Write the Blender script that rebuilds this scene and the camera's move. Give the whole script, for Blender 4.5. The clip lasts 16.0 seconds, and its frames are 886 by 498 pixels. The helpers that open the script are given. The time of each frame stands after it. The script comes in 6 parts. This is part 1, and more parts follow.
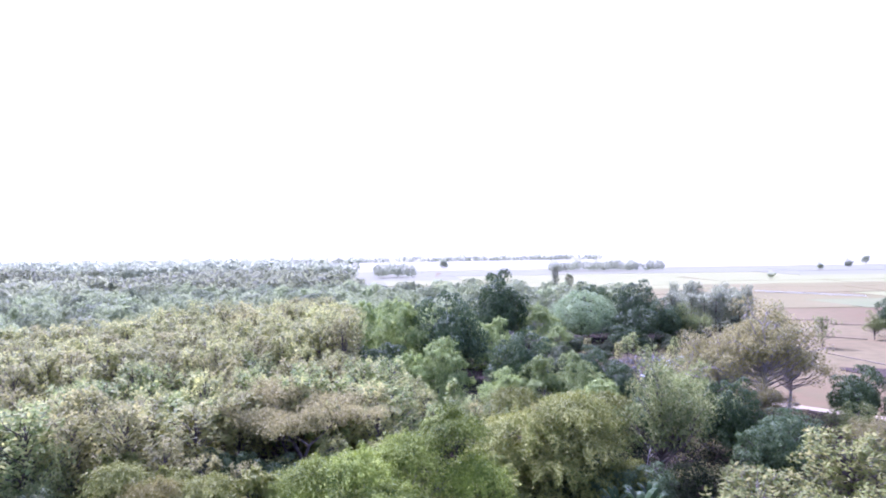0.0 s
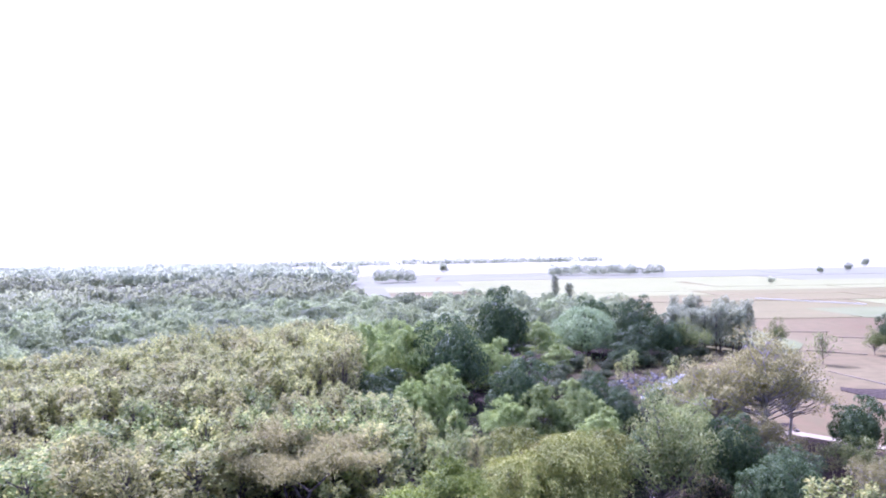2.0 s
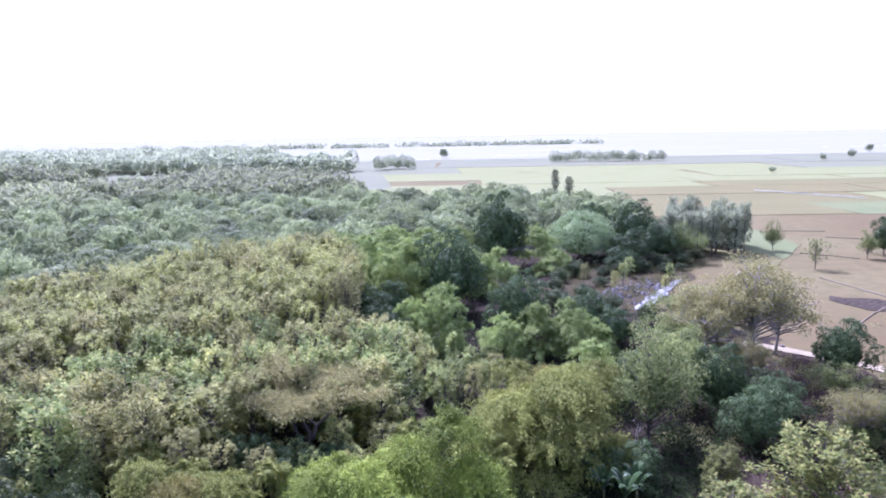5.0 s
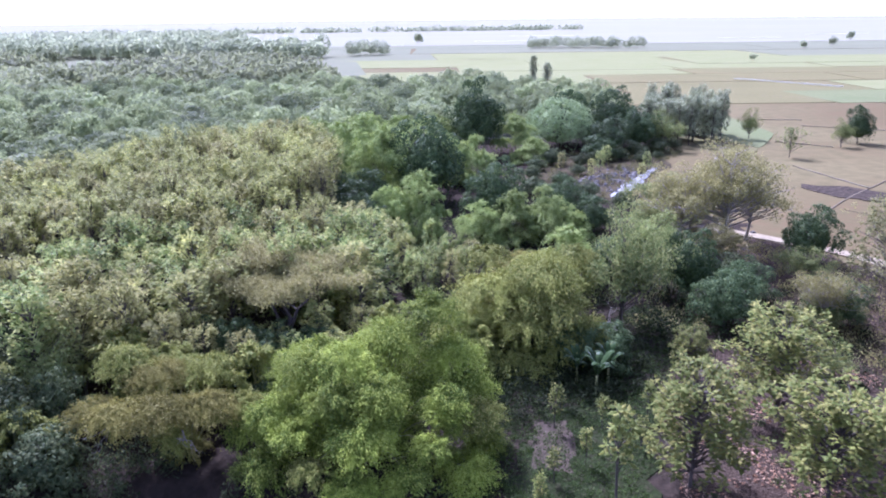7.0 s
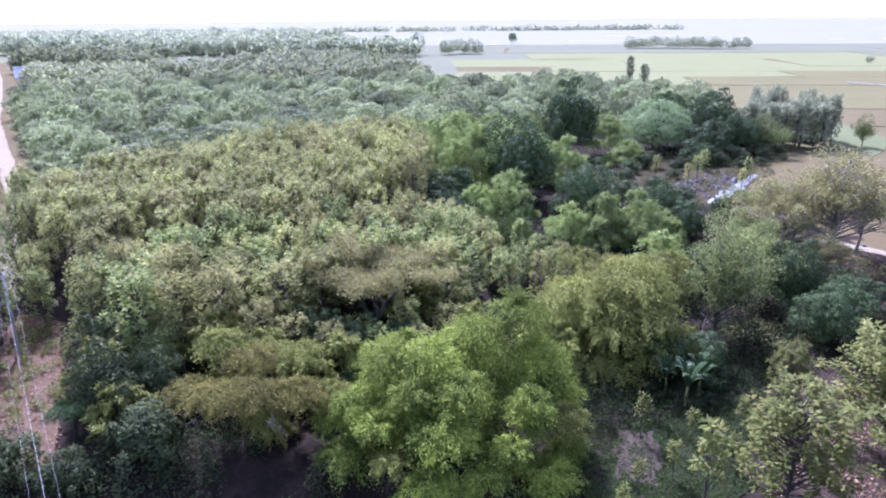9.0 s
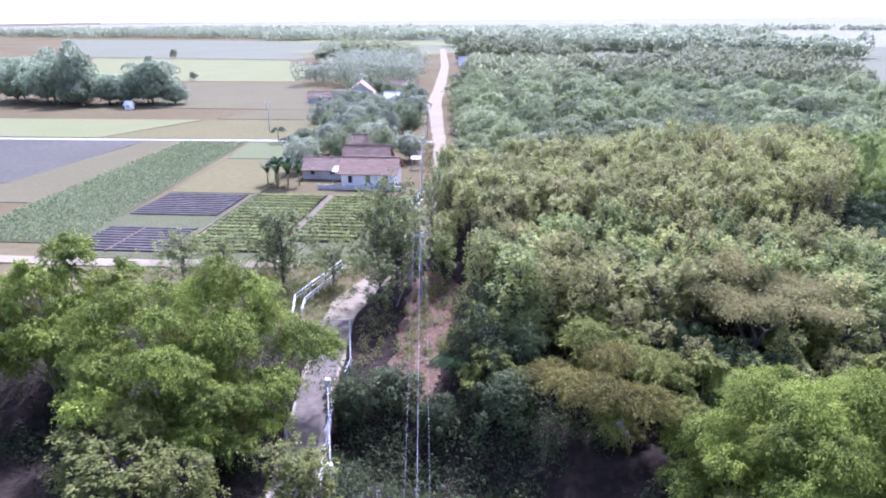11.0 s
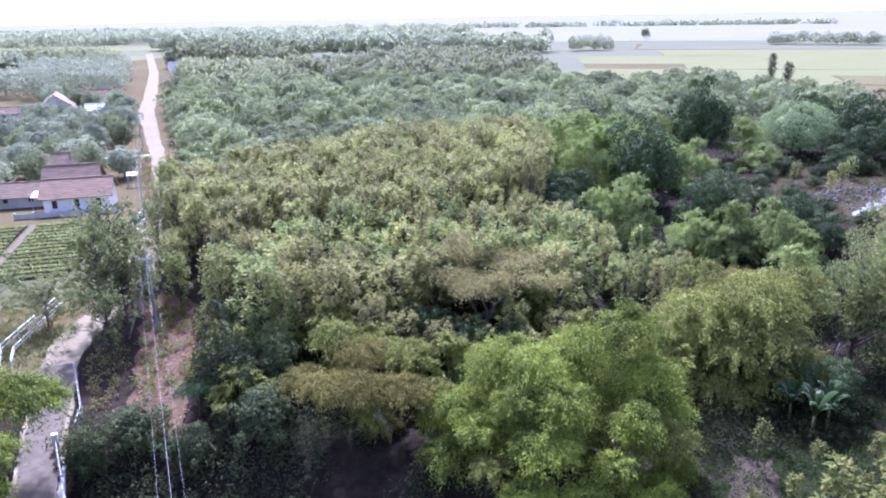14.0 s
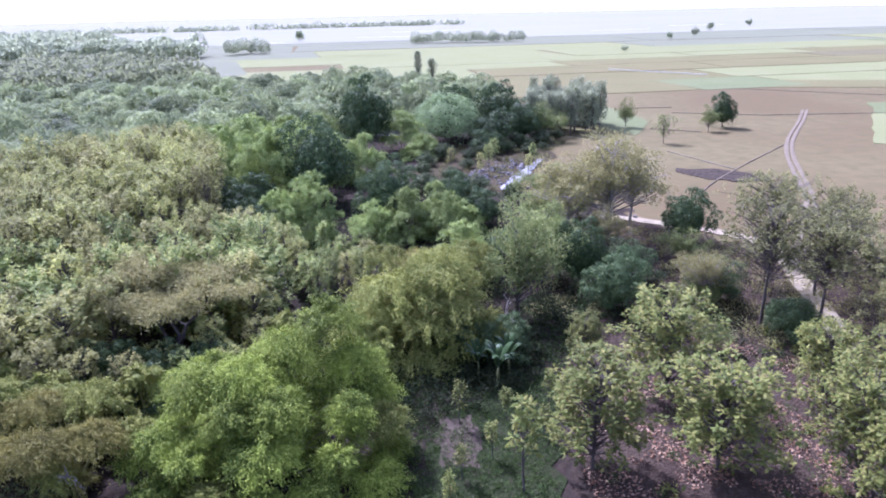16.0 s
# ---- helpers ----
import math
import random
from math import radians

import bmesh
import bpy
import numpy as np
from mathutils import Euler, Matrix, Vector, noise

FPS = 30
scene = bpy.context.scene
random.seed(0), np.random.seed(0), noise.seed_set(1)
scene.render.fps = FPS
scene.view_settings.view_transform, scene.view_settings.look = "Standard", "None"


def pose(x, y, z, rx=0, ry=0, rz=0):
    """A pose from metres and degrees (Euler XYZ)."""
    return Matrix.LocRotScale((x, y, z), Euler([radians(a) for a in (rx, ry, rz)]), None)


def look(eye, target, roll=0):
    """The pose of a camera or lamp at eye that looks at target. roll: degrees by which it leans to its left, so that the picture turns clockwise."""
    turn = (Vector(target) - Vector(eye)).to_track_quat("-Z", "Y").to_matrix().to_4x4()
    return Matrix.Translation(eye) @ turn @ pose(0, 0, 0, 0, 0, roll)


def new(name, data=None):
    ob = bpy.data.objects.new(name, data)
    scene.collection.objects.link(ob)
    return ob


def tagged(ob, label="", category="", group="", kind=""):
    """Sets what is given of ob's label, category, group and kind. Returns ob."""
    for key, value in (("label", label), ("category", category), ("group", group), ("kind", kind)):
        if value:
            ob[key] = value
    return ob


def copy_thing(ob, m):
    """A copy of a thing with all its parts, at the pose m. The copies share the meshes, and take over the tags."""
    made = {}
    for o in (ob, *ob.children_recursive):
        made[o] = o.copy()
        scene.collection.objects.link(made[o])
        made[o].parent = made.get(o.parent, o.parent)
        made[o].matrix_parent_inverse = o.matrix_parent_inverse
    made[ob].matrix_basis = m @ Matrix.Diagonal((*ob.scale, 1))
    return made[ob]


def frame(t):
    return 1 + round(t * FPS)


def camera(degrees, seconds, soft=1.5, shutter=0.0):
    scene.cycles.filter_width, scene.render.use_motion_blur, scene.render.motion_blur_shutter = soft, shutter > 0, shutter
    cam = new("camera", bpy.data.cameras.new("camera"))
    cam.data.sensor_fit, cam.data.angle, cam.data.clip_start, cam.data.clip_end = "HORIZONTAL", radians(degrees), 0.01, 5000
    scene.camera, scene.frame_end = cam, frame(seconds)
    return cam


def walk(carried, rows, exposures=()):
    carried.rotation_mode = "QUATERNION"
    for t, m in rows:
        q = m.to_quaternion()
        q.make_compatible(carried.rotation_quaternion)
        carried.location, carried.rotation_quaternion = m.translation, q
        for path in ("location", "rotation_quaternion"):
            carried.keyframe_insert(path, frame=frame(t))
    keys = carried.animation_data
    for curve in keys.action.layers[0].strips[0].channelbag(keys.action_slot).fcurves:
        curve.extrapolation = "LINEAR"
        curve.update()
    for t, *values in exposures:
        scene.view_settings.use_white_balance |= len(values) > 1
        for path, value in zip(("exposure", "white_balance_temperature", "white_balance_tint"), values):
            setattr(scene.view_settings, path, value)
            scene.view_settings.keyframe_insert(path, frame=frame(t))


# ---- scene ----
cam = camera(64.3, 16.0, 2.0)
ROWS = [  # seconds, x, y, z, pitch, roll, yaw
    (0.0, 0.06, -0.24, 20.31, 0.12, 0.88, -0.00),
    (0.5, 0.05, -0.23, 20.77, 0.07, 0.84, 0.00),
    (1.0, 0.05, -0.23, 21.72, 0.04, 0.85, -0.00),
    (1.5, 0.05, -0.25, 22.80, 0.07, 0.94, -0.01),
    (2.0, 0.06, -0.28, 23.74, 0.17, 1.05, -0.02),
    (2.5, 0.08, -0.28, 24.91, 0.18, 1.09, -0.02),
    (3.0, 0.11, -0.26, 26.19, 0.24, 1.15, -0.02),
    (3.5, 0.14, -0.28, 27.46, 0.25, 1.17, 0.01),
    (4.0, 0.17, -0.31, 28.63, 0.30, 1.21, 0.01),
    (4.2, 0.17, -0.33, 28.85, 0.28, 1.17, 0.02),
    (4.3, 0.18, -0.33, 28.95, 0.05, 1.16, 0.02),
    (4.5, 0.18, -0.36, 29.02, -2.90, 1.12, 0.03),
    (4.8, 0.20, -0.40, 28.98, -6.85, 1.04, 0.01),
    (5.0, 0.21, -0.42, 28.95, -9.56, 0.99, -0.01),
    (5.2, 0.21, -0.42, 28.95, -12.25, 0.95, -0.01),
    (5.5, 0.15, -0.35, 28.82, -15.90, 0.90, 0.00),
    (5.8, 0.12, -0.31, 28.75, -18.00, 0.85, 0.00),
    (6.4, 0.04, -0.20, 28.55, -18.40, 0.71, -0.20),
    (6.9, -0.02, -0.12, 28.42, -18.42, 0.62, -1.50),
    (7.3, -0.06, -0.07, 28.32, -18.42, 0.55, -3.75),
    (7.5, -0.07, -0.05, 28.29, -18.42, 0.53, -5.06),
    (8.0, -0.15, -0.05, 28.28, -18.45, 0.55, -6.18),
    (8.5, -0.31, -0.05, 28.28, -18.44, 0.54, -1.74),
    (9.0, -0.34, -0.00, 28.28, -18.41, 0.48, 5.33),
    (9.5, -0.38, 0.03, 28.27, -18.39, 0.34, 13.06),
    (10.0, -0.40, 0.01, 28.29, -18.40, 0.28, 21.66),
    (10.2, -0.37, 0.04, 28.34, -18.40, 0.32, 25.50),
    (10.6, -0.31, 0.10, 28.45, -18.41, 0.40, 32.00),
    (11.0, -0.26, 0.15, 28.56, -18.42, 0.48, 37.20),
    (11.4, -0.20, 0.21, 28.67, -18.44, 0.56, 40.00),
    (11.8, -0.14, 0.26, 28.77, -18.45, 0.63, 39.90),
    (12.1, -0.10, 0.31, 28.86, -18.46, 0.69, 37.90),
    (12.3, -0.07, 0.33, 28.91, -18.46, 0.73, 35.90),
    (12.5, -0.04, 0.36, 28.96, -18.47, 0.77, 33.45),
    (13.0, 0.02, 0.39, 28.86, -18.50, 0.81, 27.94),
    (13.5, 0.08, 0.36, 28.81, -18.58, 0.84, 20.97),
    (14.0, 0.10, 0.34, 28.78, -18.63, 0.93, 15.31),
    (14.5, 0.04, 0.41, 28.76, -18.69, 1.01, 9.39),
    (15.0, 0.07, 0.40, 28.68, -18.72, 1.10, 3.88),
    (15.5, 0.09, 0.48, 28.58, -18.74, 1.14, -1.23),
    (16.0, 0.12, 0.51, 28.50, -18.87, 1.22, -11.09),
]
EXPOSURES = [(0.0, 1.53, 4700, 55), (4.1, 1.50, 4700, 55), (4.5, 1.34, 4720, 48), (5.2, 1.22, 4740, 44), (6.2, 1.16, 4730, 42), (16.0, 1.16, 4730, 42)]
walk(cam, [(t, pose(x, y, z, 90 + p, r, w)) for t, x, y, z, p, r, w in ROWS], EXPOSURES)

# ---- light: a hazy high sun and a bright milky sky ----
SUN_EL, SUN_AZ = 50.0, -26.0   # degrees above the horizon; ahead and a little to the left of the first view
world = bpy.data.worlds.new("hazy_sky")
scene.world = world
world.use_nodes = True
wn, wl = world.node_tree.nodes, world.node_tree.links
sky = wn.new("ShaderNodeTexSky")
sky.sky_type, sky.sun_disc = "NISHITA", False
sky.sun_elevation, sky.sun_rotation = radians(SUN_EL), radians(SUN_AZ)
sky.air_density, sky.dust_density, sky.ozone_density = 1.0, 5.0, 1.0
bg = wn["Background"]
bg.inputs["Strength"].default_value = 0.13
milk = wn.new("ShaderNodeBackground")
milk.inputs["Color"].default_value = (1.0, 0.97, 0.92, 1)
toward = wn.new("ShaderNodeTexCoord")
split = wn.new("ShaderNodeSeparateXYZ")
wl.new(toward.outputs["Generated"], split.inputs[0])
haze = wn.new("ShaderNodeMapRange")   # the haze thickens towards the horizon
haze.interpolation_type = "SMOOTHSTEP"
wl.new(split.outputs["Z"], haze.inputs[0])
for sock, v in zip((1, 2, 3, 4), (0.0, 0.55, 0.74, 0.20)):
    haze.inputs[sock].default_value = v
aim = wn.new("ShaderNodeVectorMath")   # and is brighter on the sun's side
aim.operation = "DOT_PRODUCT"
aim.inputs[1].default_value = (math.sin(radians(SUN_AZ)), math.cos(radians(SUN_AZ)), 0.0)
wl.new(toward.outputs["Generated"], aim.inputs[0])
sunward = wn.new("ShaderNodeMapRange")
wl.new(aim.outputs["Value"], sunward.inputs[0])
for sock, v in zip((1, 2, 3, 4), (-0.7, 0.7, 0.45, 1.1)):
    sunward.inputs[sock].default_value = v
glare = wn.new("ShaderNodeMath")
glare.operation = "MULTIPLY"
wl.new(haze.outputs[0], glare.inputs[0])
wl.new(sunward.outputs[0], glare.inputs[1])
wl.new(glare.outputs[0], milk.inputs["Strength"])
both = wn.new("ShaderNodeAddShader")
wl.new(sky.outputs[0], bg.inputs["Color"])
wl.new(bg.outputs[0], both.inputs[0])
wl.new(milk.outputs[0], both.inputs[1])
wl.new(both.outputs[0], wn["World Output"].inputs["Surface"])
sun = new("sun", bpy.data.lights.new("sun", "SUN"))
sun.data.energy, sun.data.angle, sun.data.color = 5.0, radians(3), (1.0, 0.95, 0.86)
sun_dir = Vector((math.sin(radians(SUN_AZ)) * math.cos(radians(SUN_EL)), math.cos(radians(SUN_AZ)) * math.cos(radians(SUN_EL)), math.sin(radians(SUN_EL))))
sun.matrix_basis = look(sun_dir * 100, (0, 0, 0))


# ---- materials ----
def nodes_of(name):
    m = bpy.data.materials.new(name)
    m.use_nodes = True
    nt = m.node_tree
    return m, nt.nodes, nt.links, nt.nodes["Principled BSDF"]


def mixed(n, l, fac, a, b):
    x = n.new("ShaderNodeMix")
    x.data_type = "RGBA"
    for sock, v in ((x.inputs[0], fac), (x.inputs[6], a), (x.inputs[7], b)):
        if isinstance(v, (tuple, float, int)):
            sock.default_value = (*v, 1) if isinstance(v, tuple) else v
        else:
            l.new(v, sock)
    return x.outputs[2]


def ramped(n, l, value, lo, hi):
    r = n.new("ShaderNodeMapRange")
    l.new(value, r.inputs[0])
    r.inputs[1].default_value, r.inputs[2].default_value = lo, hi
    return r.outputs[0]


def noised(n, l, scale, detail=3.0, coord="Object", stretch=None):
    c = n.new("ShaderNodeTexCoord").outputs[coord]
    if stretch:
        mp = n.new("ShaderNodeMapping")
        l.new(c, mp.inputs[0])
        mp.inputs["Scale"].default_value = stretch
        c = mp.outputs[0]
    t = n.new("ShaderNodeTexNoise")
    l.new(c, t.inputs["Vector"])
    t.inputs["Scale"].default_value, t.inputs["Detail"].default_value = scale, detail
    return t.outputs[0]


def leaf_material(name, dark, mid, bright, through_light=0.35, rough=0.55, patch=0.5, sheen=0.25):
    """Foliage: leaf by leaf and plant by plant variation, with light passing through the blades and a soft sheen."""
    m, n, l, p = nodes_of(name)
    geo, obj = n.new("ShaderNodeNewGeometry"), n.new("ShaderNodeObjectInfo")
    c = mixed(n, l, ramped(n, l, noised(n, l, patch), 0.35, 0.65), dark, mid)
    c = mixed(n, l, ramped(n, l, geo.outputs["Random Per Island"], 0.45, 1.15), c, bright)
    hsv = n.new("ShaderNodeHueSaturation")
    l.new(c, hsv.inputs["Color"])
    v = n.new("ShaderNodeMapRange")
    l.new(obj.outputs["Random"], v.inputs[0])
    v.inputs[3].default_value, v.inputs[4].default_value = 0.74, 1.22
    l.new(v.outputs[0], hsv.inputs["Value"])
    l.new(hsv.outputs[0], p.inputs["Base Color"])
    p.inputs["Roughness"].default_value = rough
    p.inputs["Specular IOR Level"].default_value = 0.08
    p.inputs["Sheen Weight"].default_value = sheen
    p.inputs["Sheen Roughness"].default_value = 0.4
    tr, mx = n.new("ShaderNodeBsdfTranslucent"), n.new("ShaderNodeMixShader")
    l.new(hsv.outputs[0], tr.inputs[0])
    mx.inputs[0].default_value = through_light
    l.new(p.outputs[0], mx.inputs[1])
    l.new(tr.outputs[0], mx.inputs[2])
    l.new(mx.outputs[0], n["Material Output"].inputs[0])
    return m


def earth_material(name, a, b, c, big=0.05, small=2.0, rough=0.95, bump=0.4, stretch=None, spec=0.02):
    """Soil, stubble or dust: two scales of patches and a grainy relief."""
    m, n, l, p = nodes_of(name)
    f1 = ramped(n, l, noised(n, l, big, 5.0, "Object", stretch), 0.35, 0.65)
    f2 = ramped(n, l, noised(n, l, small, 6.0, "Object", stretch), 0.4, 0.72)
    col = mixed(n, l, f2, mixed(n, l, f1, a, b), c)
    l.new(col, p.inputs["Base Color"])
    p.inputs["Roughness"].default_value = rough
    p.inputs["Specular IOR Level"].default_value = spec
    if bump:
        bp = n.new("ShaderNodeBump")
        bp.inputs["Strength"].default_value, bp.inputs["Distance"].default_value = bump, 0.15
        l.new(f2, bp.inputs["Height"])
        l.new(bp.outputs[0], p.inputs["Normal"])
    return m


def plain_material(name, a, b, scale=1.5, rough=0.7, spec=0.4, stretch=None):
    m, n, l, p = nodes_of(name)
    l.new(mixed(n, l, ramped(n, l, noised(n, l, scale, 5.0, "Object", stretch), 0.35, 0.7), a, b), p.inputs["Base Color"])
    p.inputs["Roughness"].default_value = rough
    p.inputs["Specular IOR Level"].default_value = spec
    return m


M_TEAK = leaf_material("teak_leaves", (0.191, 0.211, 0.065), (0.320, 0.332, 0.090), (0.534, 0.516, 0.148), 0.42, patch=0.35, sheen=0.0)
M_TEAK_DRY = leaf_material("dry_teak_leaves", (0.195, 0.196, 0.065), (0.285, 0.278, 0.084), (0.443, 0.409, 0.132), 0.42, patch=0.35, sheen=0.0)
M_TEAK_FRESH = leaf_material("fresh_teak_leaves", (0.150, 0.208, 0.057), (0.271, 0.318, 0.084), (0.504, 0.489, 0.153), 0.42, patch=0.5, sheen=0.0)
M_BAMBOO = leaf_material("bamboo_leaves", (0.070, 0.108, 0.012), (0.207, 0.260, 0.027), (0.409, 0.459, 0.071), 0.2, patch=0.4, sheen=0.05)
M_BAMBOO_OLIVE = leaf_material("olive_bamboo_leaves", (0.125, 0.151, 0.026), (0.210, 0.228, 0.041), (0.378, 0.366, 0.084), 0.24, patch=0.4, sheen=0.06)
M_BAMBOO_MID = leaf_material("grove_bamboo_leaves", (0.171, 0.235, 0.058), (0.286, 0.353, 0.088), (0.464, 0.513, 0.156), 0.3, patch=0.3, sheen=0.05)
M_DARK = leaf_material("evergreen_leaves", (0.038, 0.063, 0.022), (0.066, 0.099, 0.034), (0.127, 0.162, 0.058), 0.22, 0.5, patch=0.5, sheen=0.0)
# the next four greens are paled, so mid-distance haze sits in their colour
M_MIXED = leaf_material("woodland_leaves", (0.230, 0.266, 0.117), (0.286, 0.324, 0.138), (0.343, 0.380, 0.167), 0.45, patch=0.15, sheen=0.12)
M_TEAK_HAZED = leaf_material("hazed_teak_leaves", (0.188, 0.215, 0.113), (0.250, 0.275, 0.138), (0.365, 0.370, 0.184), 0.3, patch=0.2, sheen=0.1)
M_BAMBOO_PALE = leaf_material("hazed_bamboo_leaves", (0.237, 0.282, 0.117), (0.310, 0.359, 0.146), (0.392, 0.434, 0.188), 0.45, patch=0.2, sheen=0.12)
M_DARK_HAZED = leaf_material("hazed_evergreen_leaves", (0.164, 0.195, 0.091), (0.218, 0.250, 0.115), (0.278, 0.310, 0.142), 0.45, patch=0.2, sheen=0.12)
M_LIGHT = leaf_material("light_green_leaves", (0.121, 0.160, 0.047), (0.205, 0.237, 0.069), (0.335, 0.341, 0.112), 0.35, patch=0.5, sheen=0.0)
M_TAN = leaf_material("withered_leaves", (0.164, 0.156, 0.056), (0.229, 0.213, 0.074), (0.348, 0.317, 0.111), 0.3, patch=0.4, sheen=0.0)
M_ACACIA = leaf_material("dusty_feathery_leaves", (0.197, 0.185, 0.067), (0.286, 0.265, 0.092), (0.414, 0.374, 0.140), 0.35, patch=0.3, sheen=0.0)
M_STEM = leaf_material("greyish_green_leaves", (0.103, 0.110, 0.035), (0.151, 0.152, 0.048), (0.243, 0.226, 0.076), 0.3, patch=0.4, sheen=0.0)
# near-black green: the shade under bamboo and trees is put into the colour
M_BUSH = leaf_material("shaded_undergrowth_leaves", (0.015, 0.023, 0.009), (0.026, 0.036, 0.014), (0.052, 0.065, 0.026), 0.25, 0.8, patch=0.3, sheen=0.0)
M_CROP = leaf_material("crop_leaves", (0.231, 0.294, 0.076), (0.338, 0.401, 0.114), (0.523, 0.562, 0.203), 0.35, patch=0.2, sheen=0.2)
M_CASSAVA = leaf_material("cassava_leaves", (0.175, 0.236, 0.085), (0.255, 0.313, 0.120), (0.410, 0.453, 0.196), 0.35, patch=0.2, sheen=0.2)
# far leaves: the haze of the air is mixed into these three colours
M_FAR = leaf_material("hazed_far_wood_leaves", (0.255, 0.279, 0.131), (0.273, 0.296, 0.139), (0.294, 0.315, 0.154), 0.55, patch=0.03, sheen=0.1)
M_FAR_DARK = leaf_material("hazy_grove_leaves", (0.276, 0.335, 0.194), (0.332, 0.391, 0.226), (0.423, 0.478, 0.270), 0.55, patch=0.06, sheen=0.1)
M_HORIZON = leaf_material("hazed_horizon_leaves", (0.312, 0.343, 0.196), (0.325, 0.353, 0.205), (0.338, 0.366, 0.214), 0.55, patch=0.03, sheen=0.0)
M_SHRUB = leaf_material("stream_shrub_leaves", (0.045, 0.065, 0.025), (0.072, 0.092, 0.034), (0.136, 0.148, 0.058), 0.3, patch=0.4, sheen=0.0)
M_ROUND = leaf_material("fine_pale_green_leaves", (0.169, 0.229, 0.093), (0.231, 0.296, 0.120), (0.304, 0.368, 0.153), 0.3, patch=0.25, sheen=0.0)
# village green, lightened to carry the haze in front of it
M_GARDEN = leaf_material("hazed_garden_leaves", (0.248, 0.280, 0.168), (0.311, 0.342, 0.204), (0.386, 0.409, 0.245), 0.4, patch=0.2, sheen=0.0)
M_WEEDS = leaf_material("weed_leaves", (0.038, 0.068, 0.014), (0.068, 0.106, 0.022), (0.136, 0.178, 0.045), 0.3, patch=0.4, sheen=0.05)
M_LITTER = leaf_material("fallen_leaves", (0.2, 0.105, 0.055), (0.29, 0.175, 0.095), (0.46, 0.33, 0.205), 0.15, 0.7, patch=0.4)
M_BANANA = leaf_material("banana_leaves", (0.03, 0.058, 0.016), (0.048, 0.084, 0.022), (0.082, 0.12, 0.038), 0.35, 0.4, patch=0.6)
M_RUST = leaf_material("rusty_bamboo_leaves", (0.137, 0.128, 0.027), (0.202, 0.187, 0.039), (0.312, 0.279, 0.073), 0.35, patch=0.4, sheen=0.05)
M_YARD_LEAF = leaf_material("broad_green_leaves", (0.096, 0.119, 0.028), (0.165, 0.184, 0.039), (0.288, 0.265, 0.071), 0.32, patch=0.5, sheen=0.0)
M_BARK = plain_material("grey_brown_bark", (0.048, 0.038, 0.030), (0.112, 0.092, 0.072), 3.0, 0.9, stretch=(1, 1, 0.25))
M_DEADWOOD = plain_material("bleached_dead_wood", (0.196, 0.168, 0.140), (0.294, 0.266, 0.231), 3.0, 0.9)
M_CULM = plain_material("bamboo_culm", (0.16, 0.17, 0.05), (0.26, 0.25, 0.09), 2.0, 0.5)
M_GROUND = earth_material("dry_plain_soil", (0.107, 0.079, 0.039), (0.137, 0.117, 0.055), (0.096, 0.084, 0.038), 0.018, 0.35, bump=0.25)
# soil of the farther woods, lightened in colour for haze
M_LEAFSOIL = earth_material("hazed_woodland_soil", (0.07, 0.07, 0.055), (0.09, 0.085, 0.07), (0.08, 0.085, 0.06), 0.1, 1.0, bump=0.4)
# floor colour lowered to near black to include the trees' shade
M_WOODFLOOR = earth_material("shaded_woodland_floor", (0.020, 0.016, 0.012), (0.030, 0.024, 0.018), (0.042, 0.032, 0.023), 0.12, 1.6, bump=0.6)
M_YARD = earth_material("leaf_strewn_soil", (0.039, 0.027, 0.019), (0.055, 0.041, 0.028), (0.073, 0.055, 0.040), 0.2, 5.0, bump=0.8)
M_LITTERSOIL = earth_material("leaf_littered_soil", (0.087, 0.056, 0.034), (0.114, 0.077, 0.047), (0.139, 0.098, 0.061), 0.3, 2.0, bump=0.6)
# trodden soil, darkened so that its colour includes the surrounding trees' shade
M_CLEARING = earth_material("grey_trodden_clearing", (0.037, 0.031, 0.017), (0.052, 0.043, 0.024), (0.069, 0.058, 0.032), 0.25, 1.2, bump=0.5)
M_STUBBLE = earth_material("tan_stubble", (0.125, 0.114, 0.049), (0.145, 0.128, 0.056), (0.112, 0.106, 0.044), 0.04, 0.8, bump=0.2)
M_PINK = earth_material("bare_ploughed_soil", (0.115, 0.104, 0.052), (0.129, 0.116, 0.060), (0.106, 0.098, 0.049), 0.04, 0.8, bump=0.3)
M_YELLOW = earth_material("ripening_rice", (0.160, 0.165, 0.068), (0.177, 0.176, 0.081), (0.145, 0.157, 0.065), 0.05, 1.2, bump=0.3)
# stubble colour lightened to hold the haze over distant fields
M_HAZED_FIELD = earth_material("hazed_stubble", (0.132, 0.133, 0.080), (0.147, 0.148, 0.090), (0.125, 0.136, 0.078), 0.02, 0.3, bump=0.1)
M_GREEN = earth_material("green_field", (0.118, 0.134, 0.057), (0.138, 0.146, 0.066), (0.108, 0.119, 0.052), 0.05, 1.2, bump=0.3)
M_GREY = earth_material("wet_grey_mud", (0.085, 0.082, 0.061), (0.105, 0.100, 0.073), (0.078, 0.073, 0.053), 0.05, 0.8, 0.85, 0.2)
M_TURF = earth_material("dark_weedy_turf", (0.015, 0.022, 0.007), (0.022, 0.032, 0.011), (0.032, 0.030, 0.017), 0.4, 2.5, bump=0.6)
M_BARE = earth_material("trodden_earth", (0.063, 0.049, 0.036), (0.079, 0.063, 0.047), (0.051, 0.042, 0.028), 0.4, 2.5, bump=0.4)
